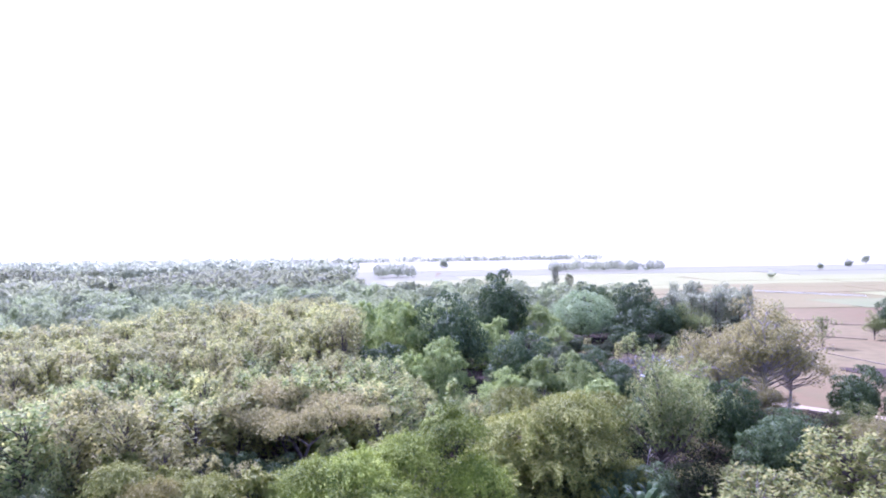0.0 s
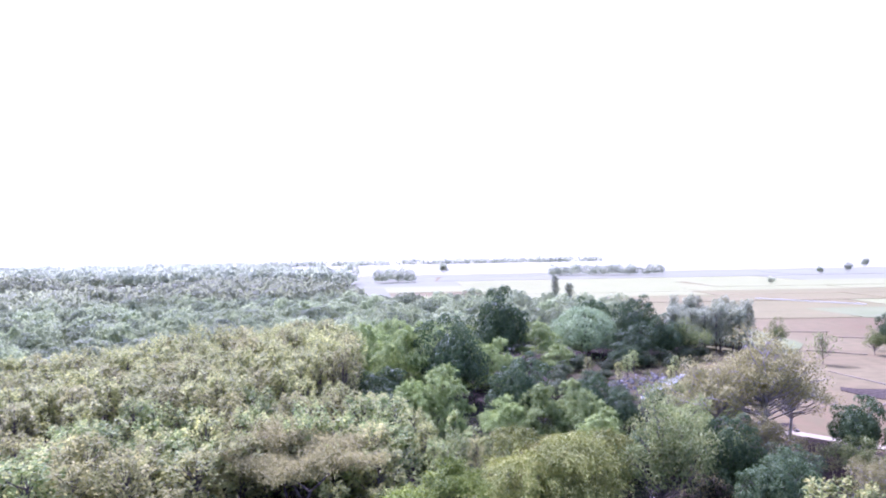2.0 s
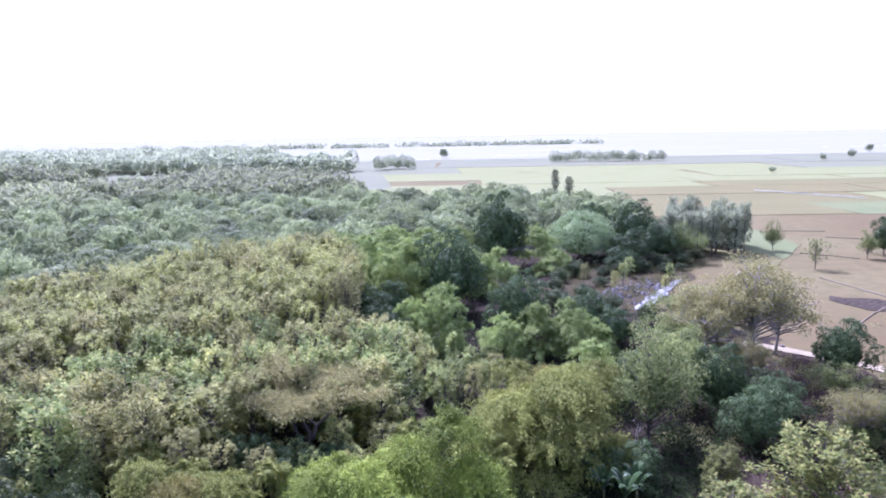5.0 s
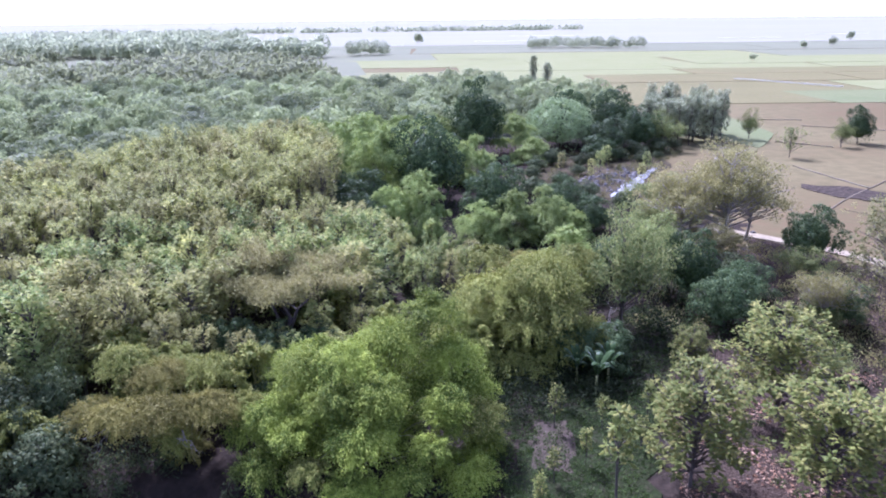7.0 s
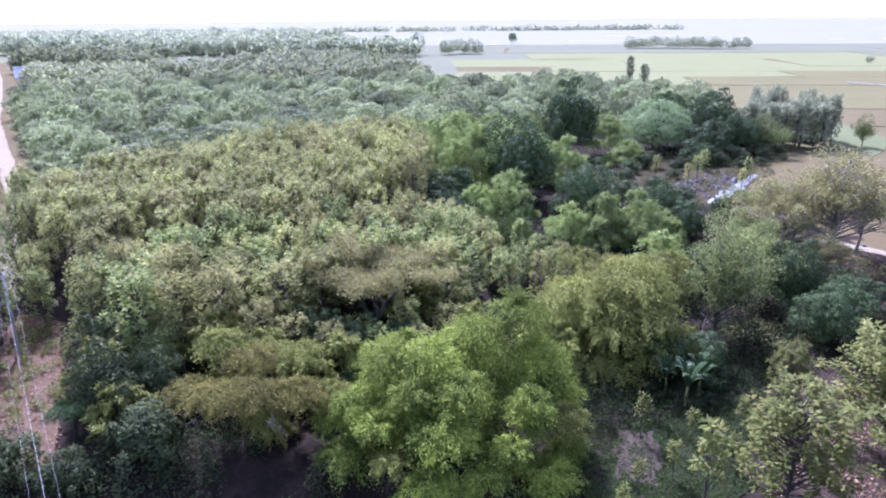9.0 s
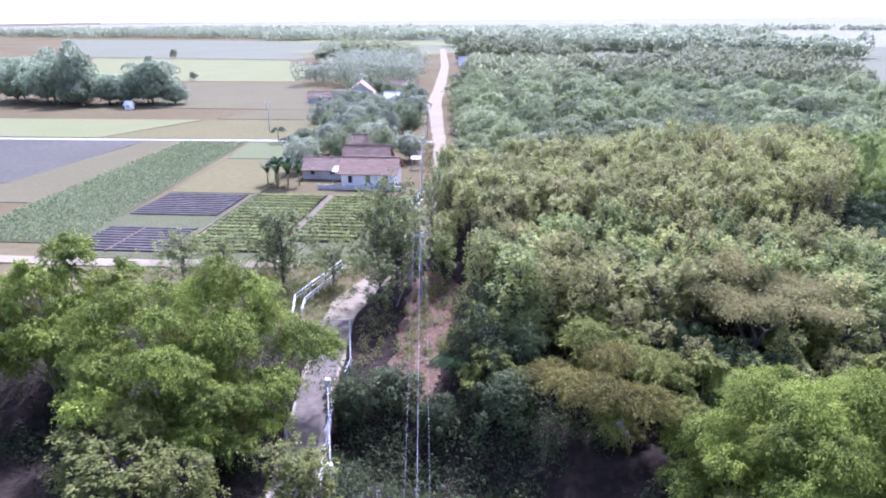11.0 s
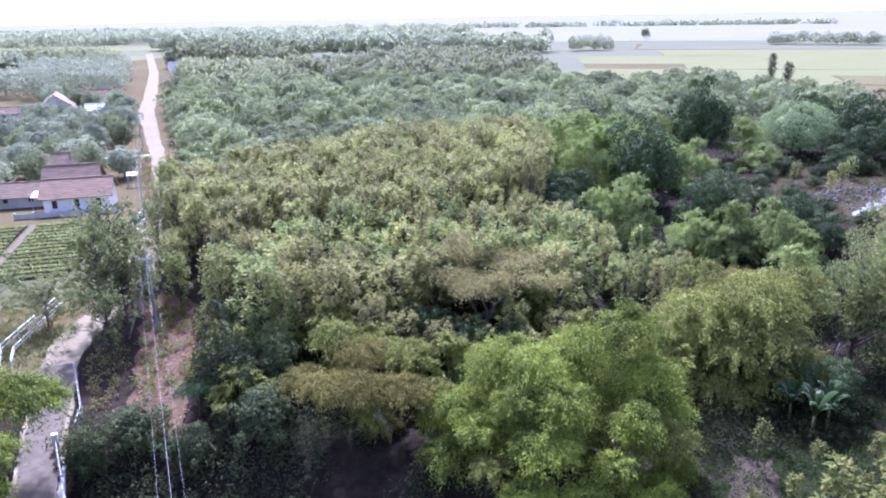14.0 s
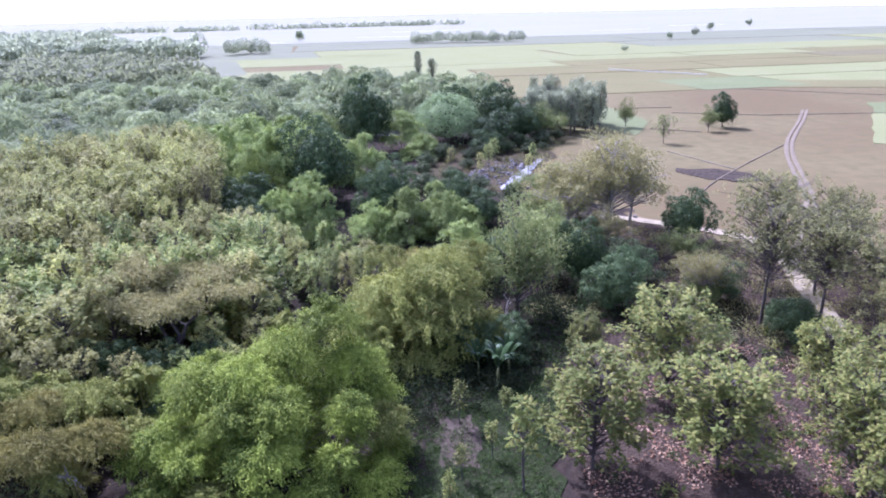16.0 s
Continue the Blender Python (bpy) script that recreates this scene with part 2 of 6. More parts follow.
M_GRASS = earth_material("short_grass", (0.079, 0.090, 0.037), (0.098, 0.106, 0.047), (0.112, 0.112, 0.059), 0.3, 2.5, bump=0.6)
M_ASH = earth_material("burnt_stubble", (0.024, 0.020, 0.016), (0.042, 0.035, 0.026), (0.077, 0.060, 0.041), 0.4, 1.2, bump=0.5)
M_DUST = earth_material("dusty_road", (0.233, 0.198, 0.128), (0.263, 0.227, 0.145), (0.213, 0.177, 0.113), 0.15, 1.5, bump=0.2)
# grey concrete, with the shade at the bridge worked into its tone
M_PAVED = earth_material("worn_shaded_paving", (0.121, 0.105, 0.078), (0.158, 0.134, 0.098), (0.100, 0.088, 0.068), 0.25, 1.5, bump=0.2)
M_TRACK = earth_material("worn_track", (0.143, 0.119, 0.077), (0.159, 0.132, 0.089), (0.128, 0.107, 0.068), 0.2, 1.5, bump=0.2)
M_CONCRETE = plain_material("weathered_concrete", (0.420, 0.410, 0.359), (0.560, 0.550, 0.478), 0.9, 0.8)
M_BUND = earth_material("dark_earth_bank", (0.114, 0.097, 0.074), (0.149, 0.127, 0.087), (0.175, 0.166, 0.097), 0.3, 2.0, bump=0.4)
M_PALE = plain_material("pale_concrete_lining", (0.384, 0.378, 0.329), (0.458, 0.452, 0.395), 0.6, 0.7)
M_WHITE = plain_material("chalky_white_paint", (0.763, 0.752, 0.661), (0.926, 0.914, 0.820), 0.8, 0.6)
M_TILE = plain_material("weathered_clay_tiles", (0.205, 0.132, 0.076), (0.295, 0.200, 0.123), 0.7, 0.85, stretch=(1, 4, 4))
M_TILE_DARK = plain_material("old_dark_clay_tiles", (0.155, 0.106, 0.065), (0.249, 0.171, 0.108), 0.7, 0.85, stretch=(1, 4, 4))
M_SHEET = plain_material("bright_metal_sheet", (0.66, 0.68, 0.70), (0.78, 0.79, 0.80), 0.8, 0.35)
M_GLASSY = plain_material("dark_window_opening", (0.03, 0.03, 0.035), (0.06, 0.055, 0.05), 2.0, 0.2)
M_MULCH = plain_material("dark_violet_mulch", (0.066, 0.058, 0.047), (0.110, 0.097, 0.077), 0.8, 0.85, 0.1)
M_WIRE = plain_material("aluminium_cable", (0.225, 0.225, 0.225), (0.275, 0.275, 0.275), 1.0, 0.4)
M_POLE = plain_material("grey_concrete_pole", (0.34, 0.33, 0.31), (0.44, 0.43, 0.40), 1.5, 0.8)
M_RAIL = plain_material("grimy_white_paint", (0.24, 0.235, 0.21), (0.36, 0.35, 0.315), 1.2, 0.8, 0.1)
M_RUBBLE = plain_material("pale_rubble", (0.087, 0.080, 0.074), (0.146, 0.135, 0.123), 0.9, 0.8)
M_SHALLOW = plain_material("pale_wet_stones", (0.161, 0.161, 0.155), (0.223, 0.223, 0.217), 0.8, 0.5)
M_WATER = plain_material("still_paddy_water", (0.30, 0.32, 0.33), (0.36, 0.37, 0.37), 0.3, 0.08, 0.5)


# ---- small builders ----
def mesh_of(name, verts, faces, material, smooth=False):
    me = bpy.data.meshes.new(name)
    me.from_pydata(np.asarray(verts).tolist(), [], [list(f) for f in faces])
    me.materials.append(material)
    if smooth:
        me.polygons.foreach_set("use_smooth", [True] * len(me.polygons))
    return me


def part(name, me, parent, label=""):
    ob = new(name, me)
    ob.parent = parent
    return tagged(ob, label)


def bm_mesh(name, bm, material):
    me = bpy.data.meshes.new(name)
    bm.to_mesh(me)
    bm.free()
    me.materials.append(material)
    return me


def box(bm, size, m=None, bevel=0.0):
    made = bmesh.ops.create_cube(bm, size=1.0)["verts"]
    bmesh.ops.scale(bm, verts=made, vec=size)
    if bevel:
        edges = list({e for v in made for e in v.link_edges})
        made = bmesh.ops.bevel(bm, geom=edges, offset=bevel, segments=1, affect="EDGES")["verts"]
    if m is not None:
        bmesh.ops.transform(bm, matrix=m, verts=made)


def unit(a):
    return a / np.maximum(np.linalg.norm(a, axis=-1, keepdims=True), 1e-6)


def blades(rng, base, way, length, width, fold=0.25, face=None):
    """Leaf blades as folded diamonds, turned roughly to face one way where that is given: vertices and faces."""
    n = len(base)
    side = unit(np.cross(way, unit(rng.normal(size=(n, 3)) * 0.45 + face if face is not None else rng.normal(size=(n, 3)) + (0, 0, 1.2))))
    nrm = np.cross(side, way)
    L, W = np.reshape(length, (-1, 1)), np.reshape(width, (-1, 1))
    mid = base + way * L * 0.45 - nrm * W * fold
    V = np.stack([base, mid + side * W / 2, base + way * L - nrm * W * fold * 0.5, mid - side * W / 2], 1).reshape(-1, 3)
    return V, np.arange(n * 4).reshape(n, 4)


def tube(V, F, pts, radii, sides=5):
    """Adds a tapering tube along pts to the lists V and F."""
    pts = [Vector(p) for p in pts]
    for i, p in enumerate(pts):
        d = (pts[min(i + 1, len(pts) - 1)] - pts[max(i - 1, 0)]).normalized()
        a = d.cross(Vector((0.31, 0.9, 0.2)) if abs(d.z) > 0.7 else Vector((0, 0, 1))).normalized()
        b = d.cross(a)
        for k in range(sides):
            w = 2 * math.pi * k / sides
            V.append(p + (a * math.cos(w) + b * math.sin(w)) * radii[i])
        if i:
            o = len(V) - 2 * sides
            for k in range(sides):
                F.append((o + k, o + (k + 1) % sides, o + sides + (k + 1) % sides, o + sides + k))
    F.append(tuple(range(len(V) - sides, len(V))))


# ---- ground ----
STREAM = [(-95, 2), (-60, 16), (-35, 30), (-24, 32), (-14, 33.5), (-4, 32.5), (3, 30)]


def stream_distance(x, y):
    best = 1e9
    for (ax, ay), (bx, by) in zip(STREAM, STREAM[1:]):
        dx, dy = bx - ax, by - ay
        t = max(0.0, min(1.0, ((x - ax) * dx + (y - ay) * dy) / (dx * dx + dy * dy)))
        best = min(best, math.hypot(x - ax - t * dx, y - ay - t * dy))
    return best


def ground_z(x, y):
    if -110 < x < 20 and y < 60:
        d = stream_distance(x, y)
        if d < 7:
            return -2.6 * (0.5 + 0.5 * math.cos(math.pi * d / 7)) + 0.0
    return 0.0


def lines(near_lo, near_hi, step, far_lo, far_hi):
    a = list(np.arange(near_lo, near_hi + 0.1, step))
    k, w = near_hi, step
    while k < far_hi:
        w *= 1.35
        k = min(far_hi, k + w)
        a.append(k)
    k, w = near_lo, step
    while k > far_lo:
        w *= 1.35
        k = max(far_lo, k - w)
        a.insert(0, k)
    return a


def inside(x, y, poly):
    hit, j = False, len(poly) - 1
    for i in range(len(poly)):
        (ax, ay), (bx, by) = poly[i], poly[j]
        if (ay > y) != (by > y) and x < (bx - ax) * (y - ay) / (by - ay) + ax:
            hit = not hit
        j = i
    return hit


WOOD = [(-112, 150), (-60, 84), (-54, 62), (-48, 42), (-60, 36), (-84, 26), (-84, 2), (16, 4), (20, 50), (30, 66), (44, 92), (36, 118), (62, 168), (80, 190), (40, 262), (-60, 290), (-190, 292), (-150, 214)]
YARD = [(14, 20), (50, 20), (50, 48), (60, 66), (52, 76), (44, 90), (32, 70), (22, 56), (18, 48)]
gx, gy = lines(-190, 110, 2.0, -4200, 4200), lines(4, 292, 2.0, -900, 4600)
V = []
for y in gy:
    for x in gx:
        z = ground_z(x, y)
        V.append((x, y, z if z < 0 else -0.05 + 0.05 * noise.noise((x * 0.15, y * 0.15, 0.0))))
nx = len(gx)
F = [(j * nx + i, j * nx + i + 1, (j + 1) * nx + i + 1, (j + 1) * nx + i) for j in range(len(gy) - 1) for i in range(nx - 1)]
me = mesh_of("ground", V, F, M_GROUND, True)
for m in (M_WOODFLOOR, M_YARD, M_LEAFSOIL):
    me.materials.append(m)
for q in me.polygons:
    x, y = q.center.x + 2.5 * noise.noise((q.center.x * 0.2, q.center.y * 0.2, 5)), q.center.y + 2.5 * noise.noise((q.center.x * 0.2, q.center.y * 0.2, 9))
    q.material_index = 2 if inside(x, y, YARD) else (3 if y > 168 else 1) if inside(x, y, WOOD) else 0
tagged(new("ground", me), "dry pinkish-brown plain with leaf-covered woodland floor darkened as in shade", "ground", kind="structure")


def sheet(name, pts, material, label, z=0.05, category="field", ragged=0.0, seed=0, step=2.0):
    """A thin plot that lies on the ground; its outline may be ragged."""
    rng = random.Random(seed)
    out = []
    for (ax, ay), (bx, by) in zip(pts, pts[1:] + pts[:1]):
        n = max(1, int(math.hypot(bx - ax, by - ay) / step)) if ragged else 1
        for k in range(n):
            f = k / n
            out.append((ax + (bx - ax) * f + rng.uniform(-ragged, ragged), ay + (by - ay) * f + rng.uniform(-ragged, ragged)))
    bm = bmesh.new()
    top = [bm.verts.new((x, y, z)) for x, y in out]
    f = bm.faces.new(top)
    if f.normal.z < 0:
        f.normal_flip()
    ret = bmesh.ops.extrude_face_region(bm, geom=[f])
    low = [g for g in ret["geom"] if isinstance(g, bmesh.types.BMVert)]
    bmesh.ops.translate(bm, verts=low, vec=(0, 0, -0.12))
    bmesh.ops.recalc_face_normals(bm, faces=bm.faces)
    bmesh.ops.triangulate(bm, faces=[f for f in bm.faces if len(f.verts) > 4])
    return tagged(new(name, bm_mesh(name, bm, material)), label, category, kind="structure")


def ribbon(name, pts, width, material, label, z=0.10, category="road", wobble=0.12, seed=1, step=1.5, kind="structure"):
    """A road or path along pts; width is one number or one for each point."""
    rng = random.Random(seed)
    P, W = [], []
    for i in range(len(pts) - 1):
        a, b = Vector(pts[i]), Vector(pts[i + 1])
        n = max(1, int((b - a).length / step))
        wa, wb = (width, width) if isinstance(width, (int, float)) else (width[i], width[i + 1])
        for k in range(n):
            P.append(a.lerp(b, k / n))
            W.append(wa + (wb - wa) * k / n)
    P.append(Vector(pts[-1]))
    W.append(W[-1])
    for _ in range(6):
        P = [P[0]] + [(P[i - 1] + P[i] * 2 + P[i + 1]) / 4 for i in range(1, len(P) - 1)] + [P[-1]]
    V, F = [], []
    for i, p in enumerate(P):
        d = (P[min(i + 1, len(P) - 1)] - P[max(i - 1, 0)]).normalized()
        s = Vector((d.y, -d.x))
        l, r = p - s * (W[i] / 2 + rng.uniform(-wobble, wobble)), p + s * (W[i] / 2 + rng.uniform(-wobble, wobble))
        V += [(l.x, l.y, z - 0.3), (l.x, l.y, z), (p.x, p.y, z + 0.03), (r.x, r.y, z), (r.x, r.y, z - 0.3)]
        if i:
            o = (i - 1) * 5
            F += [(o + k, o + k + 5, o + k + 6, o + k + 1) for k in range(4)]
    return tagged(new(name, mesh_of(name, V, F, material, False)), label, category, kind=kind)



# ---- plants: one builder for each kind ----
def rise(rng, p, q, bend=0.15, n=4):
    """Points of a slightly bent limb from p to q."""
    p, q = np.array(p, float), np.array(q, float)
    off = rng.normal(size=3) * np.linalg.norm(q - p) * bend
    return [p + (q - p) * t + off * math.sin(math.pi * t) * 0.6 for t in np.linspace(0, 1, n)]


def plant(name, label, category, group, trunk, boughs, crown, wood, leaf, crown_name="crown"):
    top = tagged(new(name), label, category, group)
    if boughs[0]:
        tagged(part("branchwork", mesh_of(name + "_branchwork", boughs[0], boughs[1], wood, True), top), kind="stuff")
    if trunk[0]:
        part("trunk", mesh_of(name + "_trunk", trunk[0], trunk[1], wood, True), top)
    tagged(part(crown_name, mesh_of(name + "_crown", crown[0], crown[1], leaf), top), kind="stuff")
    return top


def teak(seed, h, r, clear, tufts, per, leaf, material, name="teak_tree", label="slender teak tree with large tufted olive-green leaves", group="teak plantation", wild=0.0):
    """A straight trunk, rising boughs, and rosettes of large leaves at their ends."""
    rng = np.random.default_rng(seed)
    V, F, BV, BF = [], [], [], []
    stem = rise(rng, (0, 0, -0.2), (rng.normal() * 0.2, rng.normal() * 0.2, h * 0.96), 0.02, 6)
    tube(V, F, stem, np.linspace(0.015 * h, 0.02, 6), 6)
    tips = []
    for k in range(tufts):
        f = clear + (1 - clear) * ((k + rng.random()) / tufts) ** 0.8
        spread = r * math.sqrt(max(0.03, 1 - abs((f - clear) / (1 - clear) - 0.35) ** 1.6)) * rng.uniform(0.35, 1)
        a = k * 2.4 + rng.normal() * 0.5
        spread *= 1 + wild * 1.5 * noise.noise((math.cos(a) * 1.1, math.sin(a) * 1.1, f * 4 + seed))
        tips.append((math.cos(a) * spread, math.sin(a) * spread, h * f))
    for t in tips[::2]:
        foot = np.array(stem[0]) + (np.array(stem[-1]) - stem[0]) * max(0.15, t[2] / h - 0.16)
        tube(BV, BF, rise(rng, foot, t, 0.1, 3), (0.05, 0.035, 0.016), 3)
    c = np.repeat(np.array(tips), per, 0)
    n = len(c)
    rank = np.tile(np.arange(per), tufts) / per     # from the upright young leaves to the hanging old ones
    az = np.tile(np.arange(per), tufts) * 2.4 + np.repeat(rng.uniform(0, 6.28, tufts), per)
    el = 0.75 - 1.35 * rank + rng.normal(0, 0.18, n)
    way = unit(np.stack([np.cos(az) * np.cos(el), np.sin(az) * np.cos(el), np.sin(el)], 1))
    base = c + way * 0.04 + (0, 0, 1) * (0.16 - 0.34 * rank).reshape(-1, 1) + rng.normal(size=(n, 3)) * 0.05
    L = leaf * (0.7 + 0.5 * rank) * rng.uniform(0.8, 1.2, n)
    return plant(name, label, "tree", group, (V, F), (BV, BF), blades(rng, base, way, L, L * 0.58, face=np.array((0, 0, 1.6))), M_BARK, material)


def plume(rng, c, R, n, leaf, foot, squash=0.8):
    """One leafy bamboo head, a cloud of arching sprays, on its culm: the culm's points and the blades."""
    c = np.array(c)
    m = max(10, int(n / 60))
    d = unit(rng.normal(size=(m, 3)) * (1, 1, 0.75) + (0, 0, 0.35))
    d[:, 2] = np.where(d[:, 2] < -0.3, -d[:, 2], d[:, 2])
    reach = rng.uniform(0.7, 1.15, (m, 1)) * R
    k = rng.integers(0, m, n)
    s = rng.random((n, 1)) ** 0.6
    spray = d[k] * reach[k] * (0.25 + 0.8 * s)
    at = c + spray * (1.9 - squash, 1.9 - squash, squash) + rng.normal(size=(n, 3)) * R * (0.075, 0.075, 0.06)
    flat = np.hypot(d[k][:, 0], d[k][:, 1])
    at[:, 2] -= (s[:, 0] ** 2) * flat * R * 0.48 + np.where(rng.random(n) < 0.16, rng.exponential(0.35 * R, n), 0)
    at[:, 2] = np.maximum(at[:, 2], 0.15)
    out = unit(at - c)
    way = unit(out * (0.7, 0.7, 0.2) + rng.normal(size=(n, 3)) * 0.45 + (0, 0, -0.5))
    L = leaf * rng.uniform(0.6, 1.3, n)
    p1 = np.array((c[0] * 0.45 + foot[0] * 0.3, c[1] * 0.45 + foot[1] * 0.3, c[2] * 1.12))
    ts = np.linspace(0, 1, 7).reshape(-1, 1)
    return np.array(foot) * (1 - ts) ** 2 + p1 * 2 * ts * (1 - ts) + c * ts ** 2, blades(rng, at, way, L, L * 0.35, face=out * 1.2 + (0, 0, 0.9))


def bamboo(seed, h, r, plumes, per, leaf, material, label, odd=None, odd_share=0.0, split=True, fill=1.0, group="bamboo clumps", size=0.22, heads=(), squash=0.8, heart=10):
    """A clump of arching culms with the heads named (x, y, z, radius) and others round about; each leafy head is a part, or the foliage one part where it stands far off."""
    rng = np.random.default_rng(seed)
    top = tagged(new("bamboo_clump"), label, "bamboo", group)
    V, F, leaves_v, leaves_f, k = [], [], [], [], 0
    spots = [((x, y, max(z - 0.35 * R, 0.5 * R)), R * (0.98 if z > 0.55 * h else 0.84)) for x, y, z, R in heads]
    for i in range(plumes):
        a = i * 2.399963 + rng.normal() * 0.4
        zf = 1 - (i + 0.3) / plumes * (0.93 - 0.5 * (1 - fill))
        ro = max(0.05, 1 - zf ** 1.8) ** 0.55 * rng.uniform(0.62, 1.2)
        R = r * size * rng.uniform(0.65, 1.35)
        z = h * zf ** 0.72 * rng.uniform(0.84, 1.08) - R * 0.6
        c = (math.cos(a) * r * ro * 0.86, math.sin(a) * r * ro * 0.86, max(z, R * 0.45))
        if all(math.dist(c, q) > 0.68 * (R + Q) for q, Q in spots[:len(heads)]):
            spots.append((c, R))
    if split:   # the shaded heart of the clump
        for i in range(heart):
            a, f = i * 2.4, 0.1 + 0.42 * (i % 5) / 4
            spots.append(((math.cos(a) * r * f, math.sin(a) * r * f, h * (0.18 + 0.40 * (1 - f) * (i % 3) / 2)), r * 0.24))
    for c, R in spots:
        a = math.atan2(c[1], c[0])
        foot = (math.cos(a) * r * 0.12 + rng.normal() * 0.3, math.sin(a) * r * 0.12 + rng.normal() * 0.3, -0.2)
        pts, (lv, lf) = plume(rng, c, R, int(per * (R / (r * size)) ** 1.5) if split else per, leaf, foot, squash)
        if split:
            cv, cf = [], []
            tube(cv, cf, pts, np.linspace(0.06, 0.015, 7), 5)
            part("culm", mesh_of("bamboo_culm", cv, cf, M_CULM, True), top)
            m = odd if odd and rng.random() < odd_share else material
            tagged(part("plume", mesh_of("bamboo_plume", lv, lf, m), top), kind="stuff")
        else:
            tube(V, F, pts, np.linspace(0.06, 0.015, 7), 4)
            leaves_v.append(lv)
            leaves_f.append(lf + k)
            k += len(lv)
    if not split:
        tagged(part("stemwork", mesh_of("bamboo_stems", V, F, M_CULM, True), top), kind="stuff")
        tagged(part("foliage", mesh_of("bamboo_foliage", np.concatenate(leaves_v), np.concatenate(leaves_f), material), top), kind="stuff")
    return top


def dead_bough(clump, seed, start, way, length):
    """A bleached leafless bough that sticks out of a bamboo clump."""
    rng = np.random.default_rng(seed)
    V, F = [], []

    def grow(p, d, L, rad, k):
        q = p + d * L
        tube(V, F, rise(rng, p, q, 0.08, 3), (rad, rad * 0.8, rad * 0.5), 4)
        if k:
            for j in range(3):
                grow(p + d * L * rng.uniform(0.5, 1), unit(d + rng.normal(size=3) * 0.55), L * rng.uniform(0.45, 0.7), rad * 0.55, k - 1)

    grow(np.array(start, float), unit(np.array(way, float)), length, 0.045, 3)
    part("dead_bough", mesh_of("dead_bough", V, F, M_DEADWOOD, True), clump, "bleached bare dead bough")


def broad(seed, h, r, clear, clumps, per, leaf, material, name, label, flat=1.0, wood=None, group="", lump=0.34, twigs=0, droop=0.35, narrow=0.5, up=0.2):
    """A broad-leaved tree: trunk, limbs to each bough, and boughs that are clouds of leaves."""
    rng = np.random.default_rng(seed)
    V, F, BV, BF = [], [], [], []
    zc, hz = (h + clear) / 2, (h - clear) / 2
    leader = rise(rng, (0, 0, -0.2), (rng.normal() * 0.06 * r, rng.normal() * 0.06 * r, zc + 0.5 * hz), 0.035, 7)
    tube(V, F, leader, np.linspace(0.022 * h, 0.004 * h, 7), 7)
    cs, rs = [], []
    for k in range(clumps):
        d = unit(rng.normal(size=3) + (0, 0, 0.1))
        f = rng.uniform(0.45, 0.95) if k % 4 else rng.uniform(0.1, 0.5)
        f *= 0.92 + 0.7 * noise.noise(Vector(d) * 1.3 + Vector((seed * 3.7, seed * 1.3, 0)))
        flare = max(1.0, 0.82 / max(0.25, math.hypot(d[0], d[1]))) if d[2] < 0 else 1.0
        c = np.array((d[0] * r * f * flare * rng.uniform(0.85, 1.1), d[1] * r * f * flare * rng.uniform(0.85, 1.1), zc + d[2] * hz * f * (0.88 if d[2] > 0 else 0.7)))
        cs.append(c)
        rs.append(r * lump * rng.uniform(0.5, 1.2))
        low = min(max(c[2] - 0.75 * math.hypot(c[0], c[1]) - 0.05 * h, min(clear * 0.85, 0.6 * h) + rng.uniform(0, 0.3) * (h - clear)), leader[-1][2])
        foot = leader[0] + (leader[-1] - leader[0]) * (low + 0.2) / (leader[-1][2] + 0.2)
        mid = foot * 0.45 + c * 0.55 + (0, 0, -0.03 * h)
        tube(BV, BF, [foot, mid, c], (0.007 * h, 0.0045 * h, 0.0015 * h), 4)
        for j in range(twigs):
            e = c + unit(rng.normal(size=3) + (0, 0, 0.3)) * rs[-1] * (1, 1, flat)
            tube(BV, BF, rise(rng, c * 0.8 + mid * 0.2, e, 0.12, 3), (0.003 * h, 0.002 * h, 0.0008 * h), 3)
    n = clumps * per
    c, rr = np.repeat(np.array(cs), per, 0), np.repeat(np.array(rs), per).reshape(-1, 1)
    d = unit(rng.normal(size=(n, 3)) + (0, 0, 0.45))
    at = c + d * rr * (rng.uniform(0.25, 1, (n, 1)) ** 0.5) * (1, 1, narrow * flat + (1 - narrow))
    way = unit(d * 0.6 + rng.normal(size=(n, 3)) * 0.6 + (0, 0, -droop))
    L = leaf * rng.uniform(0.6, 1.25, n)
    return plant(name, label, "tree", group, (V, F), (BV, BF), blades(rng, at, way, L, L * 0.5, face=(d + (0, 0, up)) * (1 + up)), wood or M_BARK, material)


